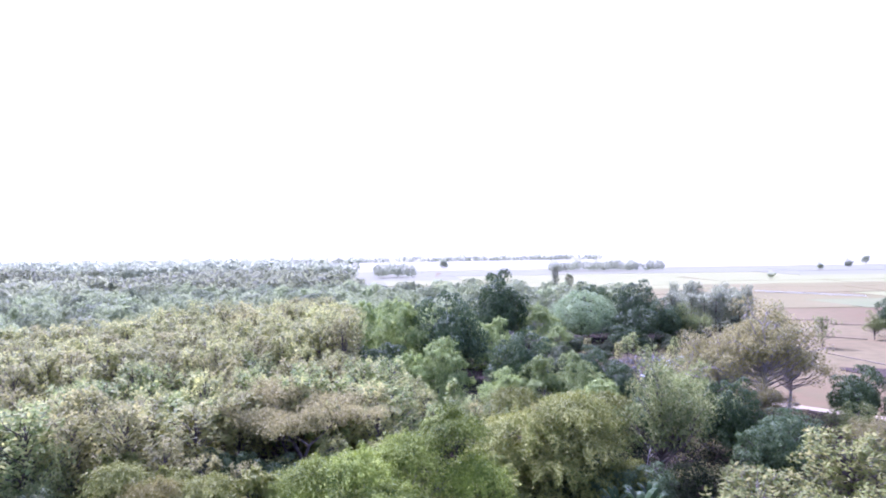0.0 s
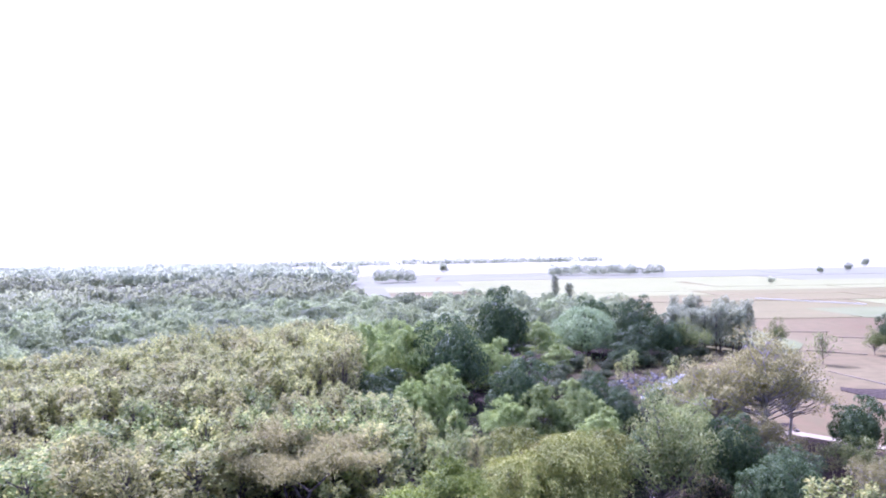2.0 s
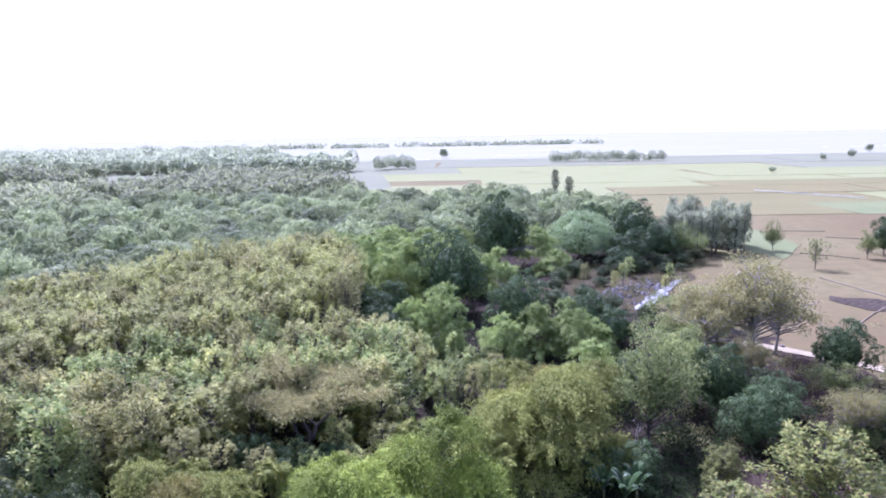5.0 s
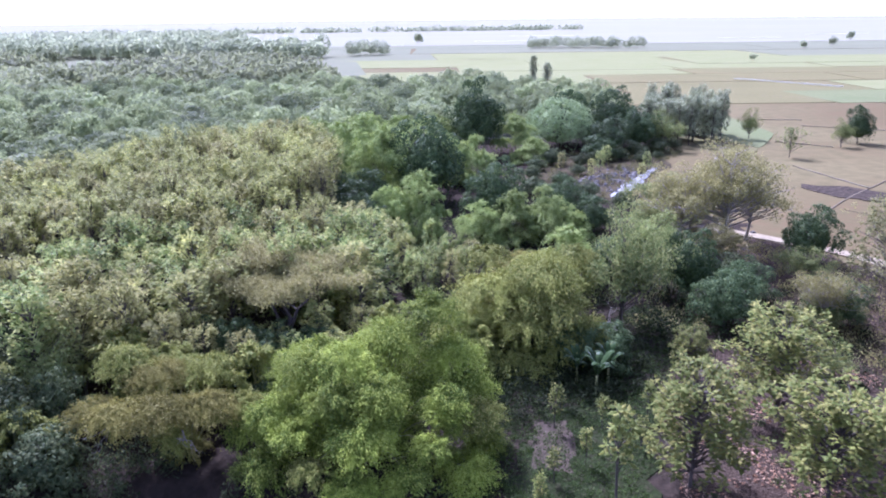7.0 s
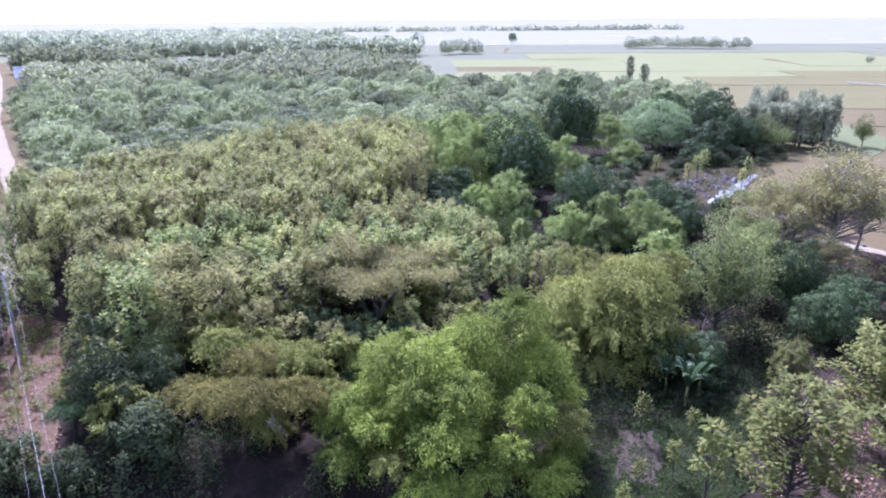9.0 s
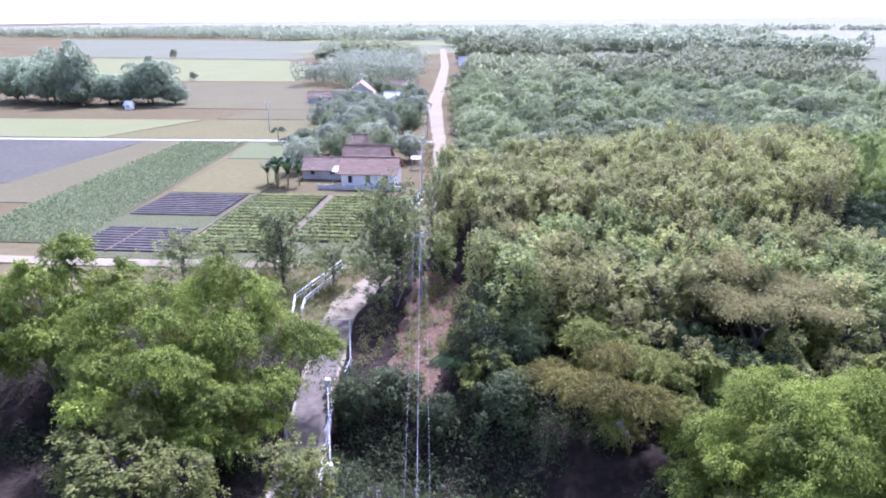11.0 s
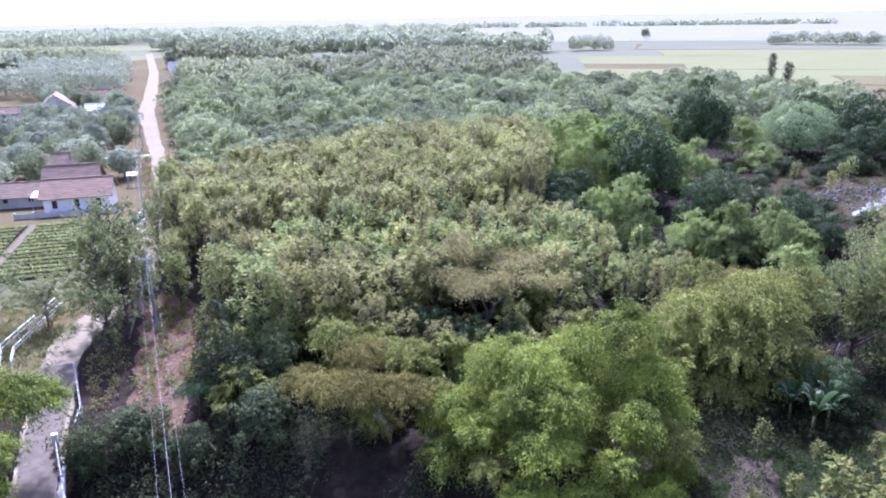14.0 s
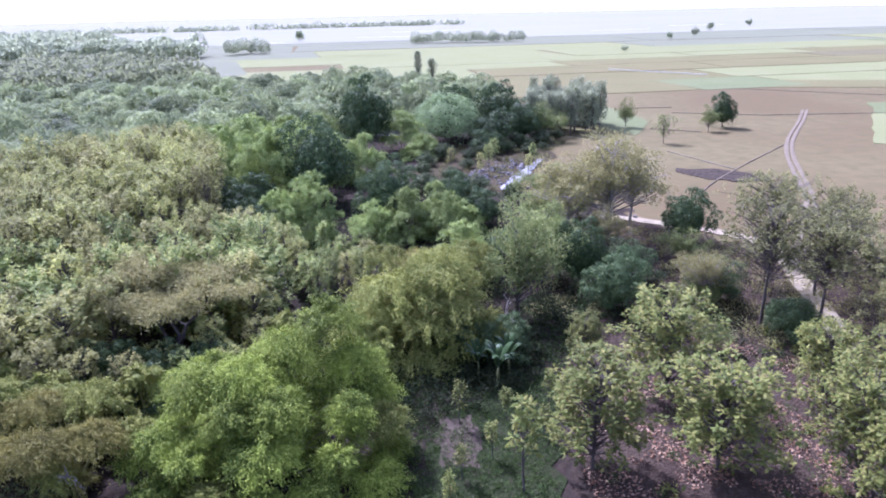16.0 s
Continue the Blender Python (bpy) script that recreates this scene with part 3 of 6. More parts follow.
def lobed(seed, h, r, clear, lobes, per, leaf, material, name, label, group="", lump=0.3, hang=0.0, rough=0.25):
    """A dense tree whose crown is heaped up of leafy lobes over a dark heart, with leaves that hang down its sides."""
    rng = np.random.default_rng(seed)
    V, F, BV, BF = [], [], [], []
    zc = clear + (h - clear) * 0.42
    tube(V, F, rise(rng, (0, 0, -0.2), (rng.normal() * 0.05 * r, rng.normal() * 0.05 * r, zc + 0.3 * (h - zc)), 0.03, 6), np.linspace(0.024 * h, 0.008 * h, 6), 7)
    P, D, S = [], [], []
    for k in range(lobes):
        z = 1 - 1.5 * (k + 0.5) / lobes
        q = math.sqrt(max(0.0, 1 - z * z))
        a = k * 2.399963 + rng.normal() * 0.25
        d = np.array((math.cos(a) * q, math.sin(a) * q, z))
        f = (1 - 0.85 * lump) * (1 + rough * 1.6 * noise.noise(Vector(d) * 1.5 + Vector((seed * 2.3, seed * 0.7, 0))))
        c = np.array((d[0] * r * f, d[1] * r * f, zc + d[2] * f * ((h - zc) if z > 0 else (zc - clear))))
        R = r * lump * rng.uniform(0.65, 1.25)
        if k % 2 == 0:
            tube(BV, BF, [(0, 0, clear + 0.35 * (c[2] - clear)), c * (0.5, 0.5, 0.72), c], (0.009 * h, 0.006 * h, 0.002 * h), 4)
        m = int(per * (R / (r * lump)) ** 1.6)
        e = unit(rng.normal(size=(m, 3)) + d * 0.5 + (0, 0, 0.55))
        p = c + e * R * (1, 1, 0.72) * rng.uniform(0.78, 1.03, (m, 1))
        if hang:
            p[:, 2] -= np.where(rng.random(m) < 0.35, rng.exponential(hang, m), 0) * q
        P.append(p), D.append(e), S.append(np.full(m, 1.0))
    m = lobes * per // 4
    e = unit(rng.normal(size=(m, 3)))
    P.append(np.array((0, 0, zc)) + e * (r * 0.6, r * 0.6, 0) + e * (0, 0, 1) * np.where(e[:, 2:] > 0, (h - zc) * 0.62, (zc - clear) * 0.7)), D.append(e), S.append(np.full(m, 1.8))
    p, d, size = np.concatenate(P), np.concatenate(D), np.concatenate(S)
    p[:, 2] = np.maximum(p[:, 2], 0.1)
    n = len(p)
    way = unit(np.cross(d, rng.normal(size=(n, 3))) + d * 0.25 + (0, 0, -0.45))
    L = leaf * size * rng.uniform(0.7, 1.25, n)
    return plant(name, label, "tree", group, (V, F), (BV, BF), blades(rng, p, way, L, L * 0.55, face=d * 1.8), M_BARK, material)


def forked(seed, h, r, depth, material, name, label, leaf=0.16, per=26, wood=None, group="", lean=0.75, stem=0.30):
    """A thin-leaved tree of many forking branches with sparse leaves near the twigs."""
    rng = np.random.default_rng(seed)
    V, F, BV, BF, ends = [], [], [], [], []

    def grow(p, d, length, rad, k):
        q = p + d * length
        tube(V if k == depth else BV, F if k == depth else BF, [p, p + d * length * 0.5 + rng.normal(size=3) * length * 0.05, q], (rad, rad * 0.8, rad * 0.6), 5 if k > 2 else 3)
        if k <= 2:
            ends.append((p + q) / 2)
            ends.append(q)
        if k > 0:
            for j in range(3 if k > 1 else 2):
                e = unit(d + rng.normal(size=3) * lean * (1, 1, 0.55) + (0, 0, 0.1))
                grow(q, e, length * rng.uniform(0.62, 0.82), rad * 0.55, k - 1)

    grow(np.zeros(3), np.array((0.02, 0.03, 1.0)), h * stem, 0.012 * h, depth)
    E = np.array(ends)
    size = np.array((r / max(0.1, np.percentile(np.hypot(E[:, 0], E[:, 1]), 96)),) * 2 + (h / E[:, 2].max(),))
    E, V, BV = E * size, [np.array(v) * size for v in V], [np.array(v) * size for v in BV]
    c = np.repeat(E, per, 0)
    n = len(c)
    at = c + rng.normal(size=(n, 3)) * (0.45, 0.45, 0.22)
    way = unit(rng.normal(size=(n, 3)) + (0, 0, -0.2))
    L = leaf * rng.uniform(0.6, 1.3, n)
    return plant(name, label, "tree", group, (V, F), (BV, BF), blades(rng, at, way, L, L * 0.45), wood or M_BARK, material)


def banana(seed, h, label="banana plant with broad arching green leaves"):
    rng = np.random.default_rng(seed)
    top = tagged(new("banana_plant"), label, "banana plant", "banana plants")
    V, F = [], []
    tube(V, F, [(0, 0, -0.1), (0.03, 0, h * 0.3), (0.05, 0.03, h * 0.55)], (0.14, 0.12, 0.08), 8)
    part("stem", mesh_of("banana_stem", V, F, M_CULM, True), top)
    for k in range(9):
        a, L, up = k * 2.4, h * rng.uniform(0.55, 0.8), rng.uniform(1.3, 2.0)
        V, F = [], []
        out, side = Vector((math.cos(a), math.sin(a), 0)), Vector((-math.sin(a), math.cos(a), 0))
        for i in range(8):
            s = i / 7
            p = Vector((0.05, 0.03, h * 0.5)) + out * L * s * 0.55 + Vector((0, 0, L * (up * s - 1.0 * s * s)))
            w = 0.02 + 0.10 * L * math.sin(math.pi * min(1, s * 0.93 + 0.07)) ** 0.7
            V += [p - side * w + Vector((0, 0, -w * 0.3)), p, p + side * w + Vector((0, 0, -w * 0.3))]
            if i:
                o = 3 * (i - 1)
                F += [(o, o + 1, o + 4, o + 3), (o + 1, o + 2, o + 5, o + 4)]
        part("leaf", mesh_of("banana_leaf", [tuple(v) for v in V], F, M_BANANA), top)
    return top


def palm(seed, h, fronds, reach, label):
    rng = np.random.default_rng(seed)
    top = tagged(new("palm_tree"), label, "palm", "palms")
    V, F = [], []
    tube(V, F, rise(rng, (0, 0, -0.2), (0, 0, h), 0.03, 5), np.linspace(0.2, 0.12, 5), 7)
    part("trunk", mesh_of("palm_trunk", V, F, M_BARK, True), top)
    for k in range(fronds):
        a, up = k * 2.4 + rng.normal() * 0.2, rng.uniform(0.15, 1.1)
        out = np.array((math.cos(a), math.sin(a), 0.0))
        s = np.repeat(np.linspace(0.12, 1, 34), 2).reshape(-1, 1)
        at = np.array((0, 0, h)) + out * reach * s * 0.9 + np.array((0, 0, 1.0)) * reach * (up * s - (0.45 + up * 0.55) * s ** 2)
        sd = np.tile([[1], [-1]], (34, 1)) * np.array((-out[1], out[0], 0.0))
        way = unit(sd + out * 0.45 + (0, 0, -0.55))
        L = 0.34 * reach * np.sin(np.pi * np.clip(s[:, 0], 0.08, 0.9)) ** 0.5
        part("frond", mesh_of("palm_frond", *blades(rng, at, way, L, L * 0.09), M_BANANA), top)
    return top


def put(templates, spots, seed=0, vary=0.1, spin=True):
    """Sets out copies of the templates at spots (x, y, scale or (scale, height scale)); the templates take the first spots."""
    rng = random.Random(seed)
    first = {}
    for i, (x, y, s) in enumerate(spots):
        t = templates[i % len(templates)] if i < len(templates) else rng.choice(templates)
        sx, sz = s if isinstance(s, tuple) else (s, s)
        sx, sz = sx * rng.uniform(1 - vary, 1 + vary), sz * rng.uniform(1 - vary, 1 + vary)
        z = ground_z(x, y)
        m = Matrix.LocRotScale((x, y, z), Euler((0, 0, rng.uniform(0, 6.28) if spin else 0)), (sx, sx, sz))
        if t in first:
            copy_thing(t, m)
        else:
            first[t] = m
    for t, m in first.items():
        t.matrix_basis = m


def scatter(poly, spacing, seed, keep=1.0, jitter=0.35, avoid=()):
    rng = random.Random(seed)
    xs, ys = [p[0] for p in poly], [p[1] for p in poly]
    out, y, odd = [], min(ys), 0
    while y < max(ys):
        x = min(xs) + (spacing / 2 if odd else 0)
        while x < max(xs):
            px, py = x + rng.uniform(-jitter, jitter) * spacing, y + rng.uniform(-jitter, jitter) * spacing
            if inside(px, py, poly) and rng.random() < keep and all(math.hypot(px - ax, py - ay) > ar for ax, ay, ar in avoid):
                out.append((px, py))
            x += spacing
        y += spacing * 0.87
        odd = 1 - odd
    return out

# ---- fields and roads ----
# the plain: long plots with low banks between them
plots = random.Random(11)
PLAIN = [M_STUBBLE, M_STUBBLE, M_YELLOW, M_GREEN, M_PINK, M_STUBBLE, M_YELLOW]
NAMES = {M_STUBBLE.name: "tan stubble", M_PINK.name: "bare pinkish ploughed", M_YELLOW.name: "yellow ripening rice", M_GREEN.name: "green rice", M_GREY.name: "grey muddy", M_WATER.name: "flooded shining paddy", M_HAZED_FIELD.name: "haze-paled stubble"}
KEEP_OUT = [[(-70, 100), (-60, 300), (45, 262), (84, 190), (60, 100)], [(-300, 40), (-300, 300), (-60, 130), (-60, 40)], [(60, 60), (60, 170), (160, 215), (220, 170), (160, 60)], [(-330, 290), (-330, 420), (-120, 420), (-60, 300), (-190, 280)]]
y = 176.0
while y < 690:
    depth = plots.uniform(0.10, 0.2) * y * 0.9
    x = -1.15 * y - 60 + plots.uniform(0, 60)
    while x < 1.1 * y + 60:
        wide = plots.uniform(0.25, 0.75) * y * 0.7
        tilt = plots.uniform(-0.06, 0.06) * depth
        c = (x + wide / 2, y + depth / 2)
        green = c[0] < 160 and 250 < y < 420
        # plots beyond 430 m mostly take the haze-paled colour
        m = plots.choice([M_YELLOW, M_GREEN, M_YELLOW, M_STUBBLE, M_YELLOW]) if green else plots.choice([M_HAZED_FIELD, M_HAZED_FIELD, M_YELLOW, M_HAZED_FIELD]) if y > 430 else plots.choice(PLAIN)
        corners = [(x, y + tilt), (x + wide - 1, y + plots.uniform(-0.03, 0.03) * depth), (x + wide - 1 + tilt, y + depth - 1), (x + tilt, y + depth - 1)]
        if not any(inside(*q, k) for q in corners + [c] for k in KEEP_OUT):
            sheet("field_plot", corners, m, NAMES[m.name] + " field plot on the flat plain", 0.06 + 0.005 * (len(bpy.data.objects) % 9), "field")
        x += wide
    y += depth
# the far plain, its colour paled in place of haze, with pale strips of paddies
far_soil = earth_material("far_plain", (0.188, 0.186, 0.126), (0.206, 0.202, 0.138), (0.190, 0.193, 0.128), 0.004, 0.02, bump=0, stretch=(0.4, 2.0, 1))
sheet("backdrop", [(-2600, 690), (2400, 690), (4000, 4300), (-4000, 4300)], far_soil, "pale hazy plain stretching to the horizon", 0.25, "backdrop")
side_plots = (([(62, 178), (74, 150), (86, 168), (88, 210), (72, 222)], M_GREEN), ([(64, 136), (73, 149), (61, 170)], M_STUBBLE),
              ([(115, 126), (117.5, 125), (150, 160), (146, 162)], M_YELLOW), ([(147, 162), (170, 148), (190, 170), (160, 180)], M_GREEN), ([(140, 233), (330, 150), (345, 168), (160, 252)], M_STUBBLE))
for k, (pts, m) in enumerate(side_plots):
    sheet("field_plot", pts, m, NAMES[m.name] + " field plot beside the dirt track", 0.05 + 0.006 * k, "field", 0.5, k, 5)
for k, pts in enumerate(([(91, 192), (104, 190)], [(98.7, 180), (117.7, 168.5), (150, 161.5)], [(81, 157.7), (90, 149.7)], [(113, 254), (140, 232), (178, 193)], [(71.5, 131), (75, 112.6)])):
    ribbon("field_bund", pts, 0.3, M_BUND, "low dark earth bank between fields", 0.10, "earth bank", 0.12, k)
sheet("burnt_patch", [(65, 116), (72, 113.5), (77, 107), (76, 103), (70, 104), (64, 111)], M_ASH, "dark burnt patch of stubble on the bare plain", 0.07, "ground", 0.8, 6)

for k, (x, y, w) in enumerate(((-60, 712, 46), (60, 790, 60), (170, 735, 40), (330, 800, 70), (-240, 820, 60), (480, 900, 80), (120, 960, 90))):
    ribbon("paddy_strip", [(x, y), (x + w, y - 2)], 3.0, M_PALE, "thin pale strip of flooded paddy on the far plain", 0.4, "field", 0.3, k, 8)

# village fields, laid out on the lane's own axes
A, B = Vector((0.857, 0.515)), Vector((-0.515, 0.857))
O = Vector((-95.4, 72.9))


def at(a, b):
    p = O + A * a + B * b
    return (p.x, p.y)


sheet("field_plot", [at(0.2, 0.8), at(-15.6, 0.8), at(-17, 30), at(0.2, 30)], M_STUBBLE, "tan stubble field plot beside the vegetable beds", 0.04, "field")
sheet("field_plot", [at(-17.4, 30.5), at(0.2, 30.5), at(2, 50.5), at(-20, 50.5)], M_GREEN, "green grass plot by the lane", 0.05, "field")
sheet("field_plot", [at(-34, -8), at(-36.4, 50), at(-46, 50), at(-48, 20), at(-50, -8)], M_PINK, "bare pinkish ploughed field plot", 0.04, "field")
sheet("field_plot", [at(-48.6, 5), at(-46.4, 50), at(-110, 50), at(-110, 5)], M_GREY, "grey muddy field plot", 0.05, "field")
sheet("field_plot", [at(-60, 54), at(4, 54), at(4, 86), at(-46, 86)], M_STUBBLE, "tan stubble field plot beyond the lane", 0.04, "field")
sheet("field_plot", [at(-61, 54.5), at(-48, 86), at(-130, 86), at(-130, 54.5)], M_YELLOW, "yellow ripening rice field plot beyond the lane", 0.05, "field")
sheet("field_plot", [at(-44, 88), at(6, 88), at(2, 132), at(-30, 132)], M_PINK, "bare pinkish ploughed field plot", 0.04, "field")
sheet("field_plot", [(-318, 152), (-315, 185), (-250, 222), (-311, 284), (-376, 324), (-526, 270)], M_YELLOW, "yellow ripening rice field plot beyond the village", 0.07, "field")
sheet("field_plot", [(-223, 128), (-171, 155), (-209, 191), (-244, 216), (-290, 191)], M_PINK, "bare pinkish-brown ploughed field plot beside the village", 0.085, "field")
sheet("field_plot", [(-575, 271), (-381, 333), (-426, 426), (-569, 605), (-1032, 491)], M_HAZED_FIELD, "haze-paled stubble fields far beyond the village", 0.055, "field")
sheet("field_plot", [(-135, 412), (-84, 398), (-54, 340), (-26, 362), (-40, 470), (-72, 484), (-222, 512)], M_HAZED_FIELD, "haze-paled field in front of the long wood", 0.085, "field")
sheet("field_plot", [(-184, 354), (-158, 345), (-140, 400), (-222, 512), (-262, 505), (-186, 398)], M_HAZED_FIELD, "pale green-grey field behind the wood", 0.09, "field")
sheet("vegetable_ground", [at(-16, -33), at(28, -33), at(28, 0.4), at(-15, 0.4)], M_GRASS, "weedy green ground round the vegetable beds", 0.03, "ground")
ribbon("lane", [at(-130, 51), at(-60, 51.3), at(-28, 52), at(10, 53), at(26, 53)], 1.6, M_PALE, "narrow pale concrete lane between the fields", 0.10)
ribbon("farm_road", [at(-44, -34), at(-10, -35), at(6, -34.3), at(18, -33.5)], 2.6, M_DUST, "pale dusty farm road below the vegetable beds", 0.09)
ribbon("plot_path", [at(13.1, 0.5), at(13.2, -16), at(13.2, -30)], 0.9, M_TRACK, "bare footpath between vegetable beds", 0.10)

ribbon("village_road", [(-384, 505), (-251, 332), (-171, 222), (-150, 192), (-109, 141), (-74.5, 98), (-63, 78), (-57, 68), (-52.5, 58.5), (-50, 49), (-46.5, 43.5), (-41.2, 36.8), (-36.5, 30.8), (-31.5, 25), (-24, 17)],
       [5, 4.6, 4.8, 4.8, 3.2, 3.2, 3.8, 3.8, 3.4, 3.4, 3.0, 3.0, 2.9, 2.9, 2.9], M_DUST, "pale dusty village road with worn edges", 0.12, wobble=0.25)
ribbon("bridge_road", [(-47.2, 44.3), (-41.2, 36.8), (-36.5, 30.8), (-31.5, 25), (-24, 17)], 2.6, M_PAVED, "worn grey concrete surface of the bridge road, toned down for shade", 0.135, wobble=0.2, seed=5)
ribbon("dirt_road", [(30, 97), (43, 89), (53, 79), (55.5, 72), (51.7, 65), (48.5, 57), (46, 51), (44.5, 47)], 2.1, M_DUST, "pale dirt road running past the trees", 0.10)
for off in (-0.65, 0.65):
    ribbon("wheel_track", [(56 + off, 70), (70.8 + off, 86), (78.4 + off, 98.4), (86.1 + off, 111.7), (91.6 + off, 120.8), (101 + off, 133.8), (120.7 + off, 156.2), (134.3 + off, 172.8)], 0.75, M_TRACK, "pale wheel rut across the bare plain", 0.09, "track", 0.08, 3 + int(off > 0), 4.0)
ribbon("foot_track", [(59.3, 98), (66.9, 105.8), (81.9, 118.2), (98.4, 131.2)], 0.22, M_TRACK, "faint footpath across the bare plain", 0.085, "track", 0.05)
ribbon("concrete_ditch", [(139, 314), (146, 303), (164, 273)], 0.5, M_PALE, "white concrete ditch edge across the fields", 0.35, "ditch", 0.02)
ribbon("water_channel", [(31.5, 109), (34.5, 115), (39, 122), (44.5, 131)], [2.6, 2.4, 1.9, 1.2], M_SHALLOW, "pale stony water channel between the trees", 0.12, "channel", 0.4)


sheet("clearing", [(17, 104), (29, 106), (36, 113), (47, 132), (52, 148), (36, 147), (24, 142), (17, 124)], M_CLEARING, "grey-brown trodden clearing beside the stony channel, darkened for tree shade", 0.035, "ground", 1.2, 14, 3)
sheet("litter_ground", [(-50, 62), (-43, 59), (-35.5, 47), (-30, 37.5), (-33, 36), (-39.5, 44.5), (-45, 53)], M_LITTERSOIL, "pinkish-brown leaf-strewn soil below the power line", 0.03, "ground", 0.7, 12, 1.5)
sheet("grass_patch", [(3, 28), (13, 28), (14, 36), (16, 42), (19, 50), (14, 48), (9, 46), (5, 38)], M_TURF, "dark green grass and weeds on the open ground", 0.04, "grass", 0.6, 8, 1.0)
sheet("bare_patch", [(7.0, 39.0), (9.2, 38.6), (10.4, 41.5), (10.2, 44.5), (8.2, 44.8), (7.2, 42)], M_BARE, "pale bare trodden earth beside the bamboo", 0.06, "ground", 0.3, 9, 0.6)


# ---- teak plantation ----
BACK = [(-62, 80), (-52, 90), (-44, 99), (-34, 110), (-17, 116), (-12, 100), (-11, 82), (-26, 70), (-44, 62), (-52, 66)]
FRONT = [(-41.5, 62), (-27, 69), (-11, 80), (-5, 74), (-3, 64), (-5, 56), (-13, 55), (-20, 50), (-29, 47), (-34.5, 49)]
tall = [teak(20 + k, 12.4, 1.7, 0.5, 66, 12, 0.42, (M_TEAK, M_TEAK, M_TEAK_DRY, M_TEAK)[k]) for k in range(4)]
short = [teak(30 + k, 9.0, 2.2, 0.3, 84, 12, 0.42, (M_TEAK_FRESH, M_TEAK, M_TEAK_FRESH, M_TEAK_DRY)[k], label="leafy young teak tree with yellowish-green tufts") for k in range(4)]


def off_road(x, y):
    """How far a spot lies to the right of the straight village road."""
    return (x + 0.762 * y) / 1.257


put(tall, [(x, y, (1.0, 0.80 + 0.0052 * max(0, min(40, y - 64 + 0.3 * (x + 40))))) for x, y in scatter(BACK, 2.95, 5, 0.97) if off_road(x, y) > -0.2], 1, 0.07)
put(short, [(x, y, 1.0) for x, y in scatter(FRONT, 3.25, 6, 0.95, avoid=[(-12, 54, 3.4)])] + [(-14, 49.5, 0.62), (-10, 49, 0.55), (-7, 50, 0.62), (-17, 49.5, 0.65), (-5, 52, 0.62), (-12, 51.5, 0.66), (-19.5, 48.5, 0.75), (-8.5, 52, 0.66), (-51.2, 70.2, 0.62), (-50, 66.3, 0.66), (-48, 63, 0.7), (-53.6, 74, 0.6), (-56.5, 78.6, 0.62), (-59.6, 83.5, 0.66), (-46, 60, 0.7), (-44, 57.6, 0.62), (-62.5, 88, 0.6), (-66, 92.5, 0.6), (1, 70, 0.62), (3, 67.5, 0.6), (-2, 72.5, 0.66), (0, 66.5, 0.66), (4.6, 71, 0.55), (-1, 69.2, 0.62), (-3.4, 76.5, 0.7), (-5.6, 79, 0.75), (1.4, 74, 0.5), (5.5, 75.5, 0.5), (3, 78.5, 0.5), (-2.5, 80.5, 0.62), (-8, 83.5, 0.8), (38, 118, 0.4), (30, 121, 0.42), (26, 128, 0.4), (33, 127, 0.45), (42, 128, 0.42), (36, 134, 0.5), (6.8, 73, 0.5)], 2, 0.14)
spire = [teak(40 + k, 5.2, 0.5, 0.2, 34, 13, 0.40, M_TEAK_FRESH, label="narrow young teak sapling like a leafy column", group="young teak columns") for k in range(2)]
put(spire, [(0.8, 77.5, 1.15), (-1.6, 76.5, 0.9), (2.4, 74.5, 0.85), (-3.2, 74, 0.85), (-0.6, 73.2, 0.75), (4.2, 75, 0.7), (3.6, 72.6, 0.7), (1.2, 71.8, 0.75), (-4.6, 71.6, 0.8), (-2.2, 70.8, 0.7)], 3)

# ---- bamboo ----
NEAR_HEADS = [(4.4, 2.7, 10.1, 1.93), (1.6, 1.3, 8.9, 2.13), (5.6, 2.1, 7.2, 2.21), (7.1, 1.3, 5.2, 1.95), (5.3, -2.4, 5.9, 1.44), (-0.9, -2.1, 8.9, 1.74), (-3.4, -1.4, 8.1, 2.01), (1.0, -4.1, 7.7, 1.69), (-1.7, -4.4, 7.3, 1.34), (-5.4, -2.5, 5.7, 1.87), (-7.6, -0.8, 3.5, 1.71), (-4.0, -4.8, 5.2, 1.34), (0.1, -5.9, 5.8, 1.86), (-6.2, -3.8, 2.6, 1.97), (-3.0, -6.3, 3.6, 1.31), (6.3, -3.8, 2.1, 2.15), (4.2, -5.2, 4.3, 1.36), (-0.6, -7.1, 3.0, 2.06), (2.8, -6.5, 3.2, 1.55), (8.0, -0.2, 1.3, 1.56), (5.7, -0.8, 3.6, 1.7)]
OLIVE_HEADS = [(-4.8, -3.4, 5.0, 2.04), (-3.2, -3.3, 7.0, 2.62), (-3.6, 0.5, 8.0, 1.72), (0.6, -3.4, 8.2, 2.45), (1.1, -5.2, 6.1, 2.25), (-0.8, -5.9, 4.6, 2.23), (-2.8, -6.0, 2.5, 2.73), (-0.9, -6.7, 1.6, 2.08), (3.8, -5.0, 3.8, 1.97), (1.7, -6.3, 2.9, 1.77)]
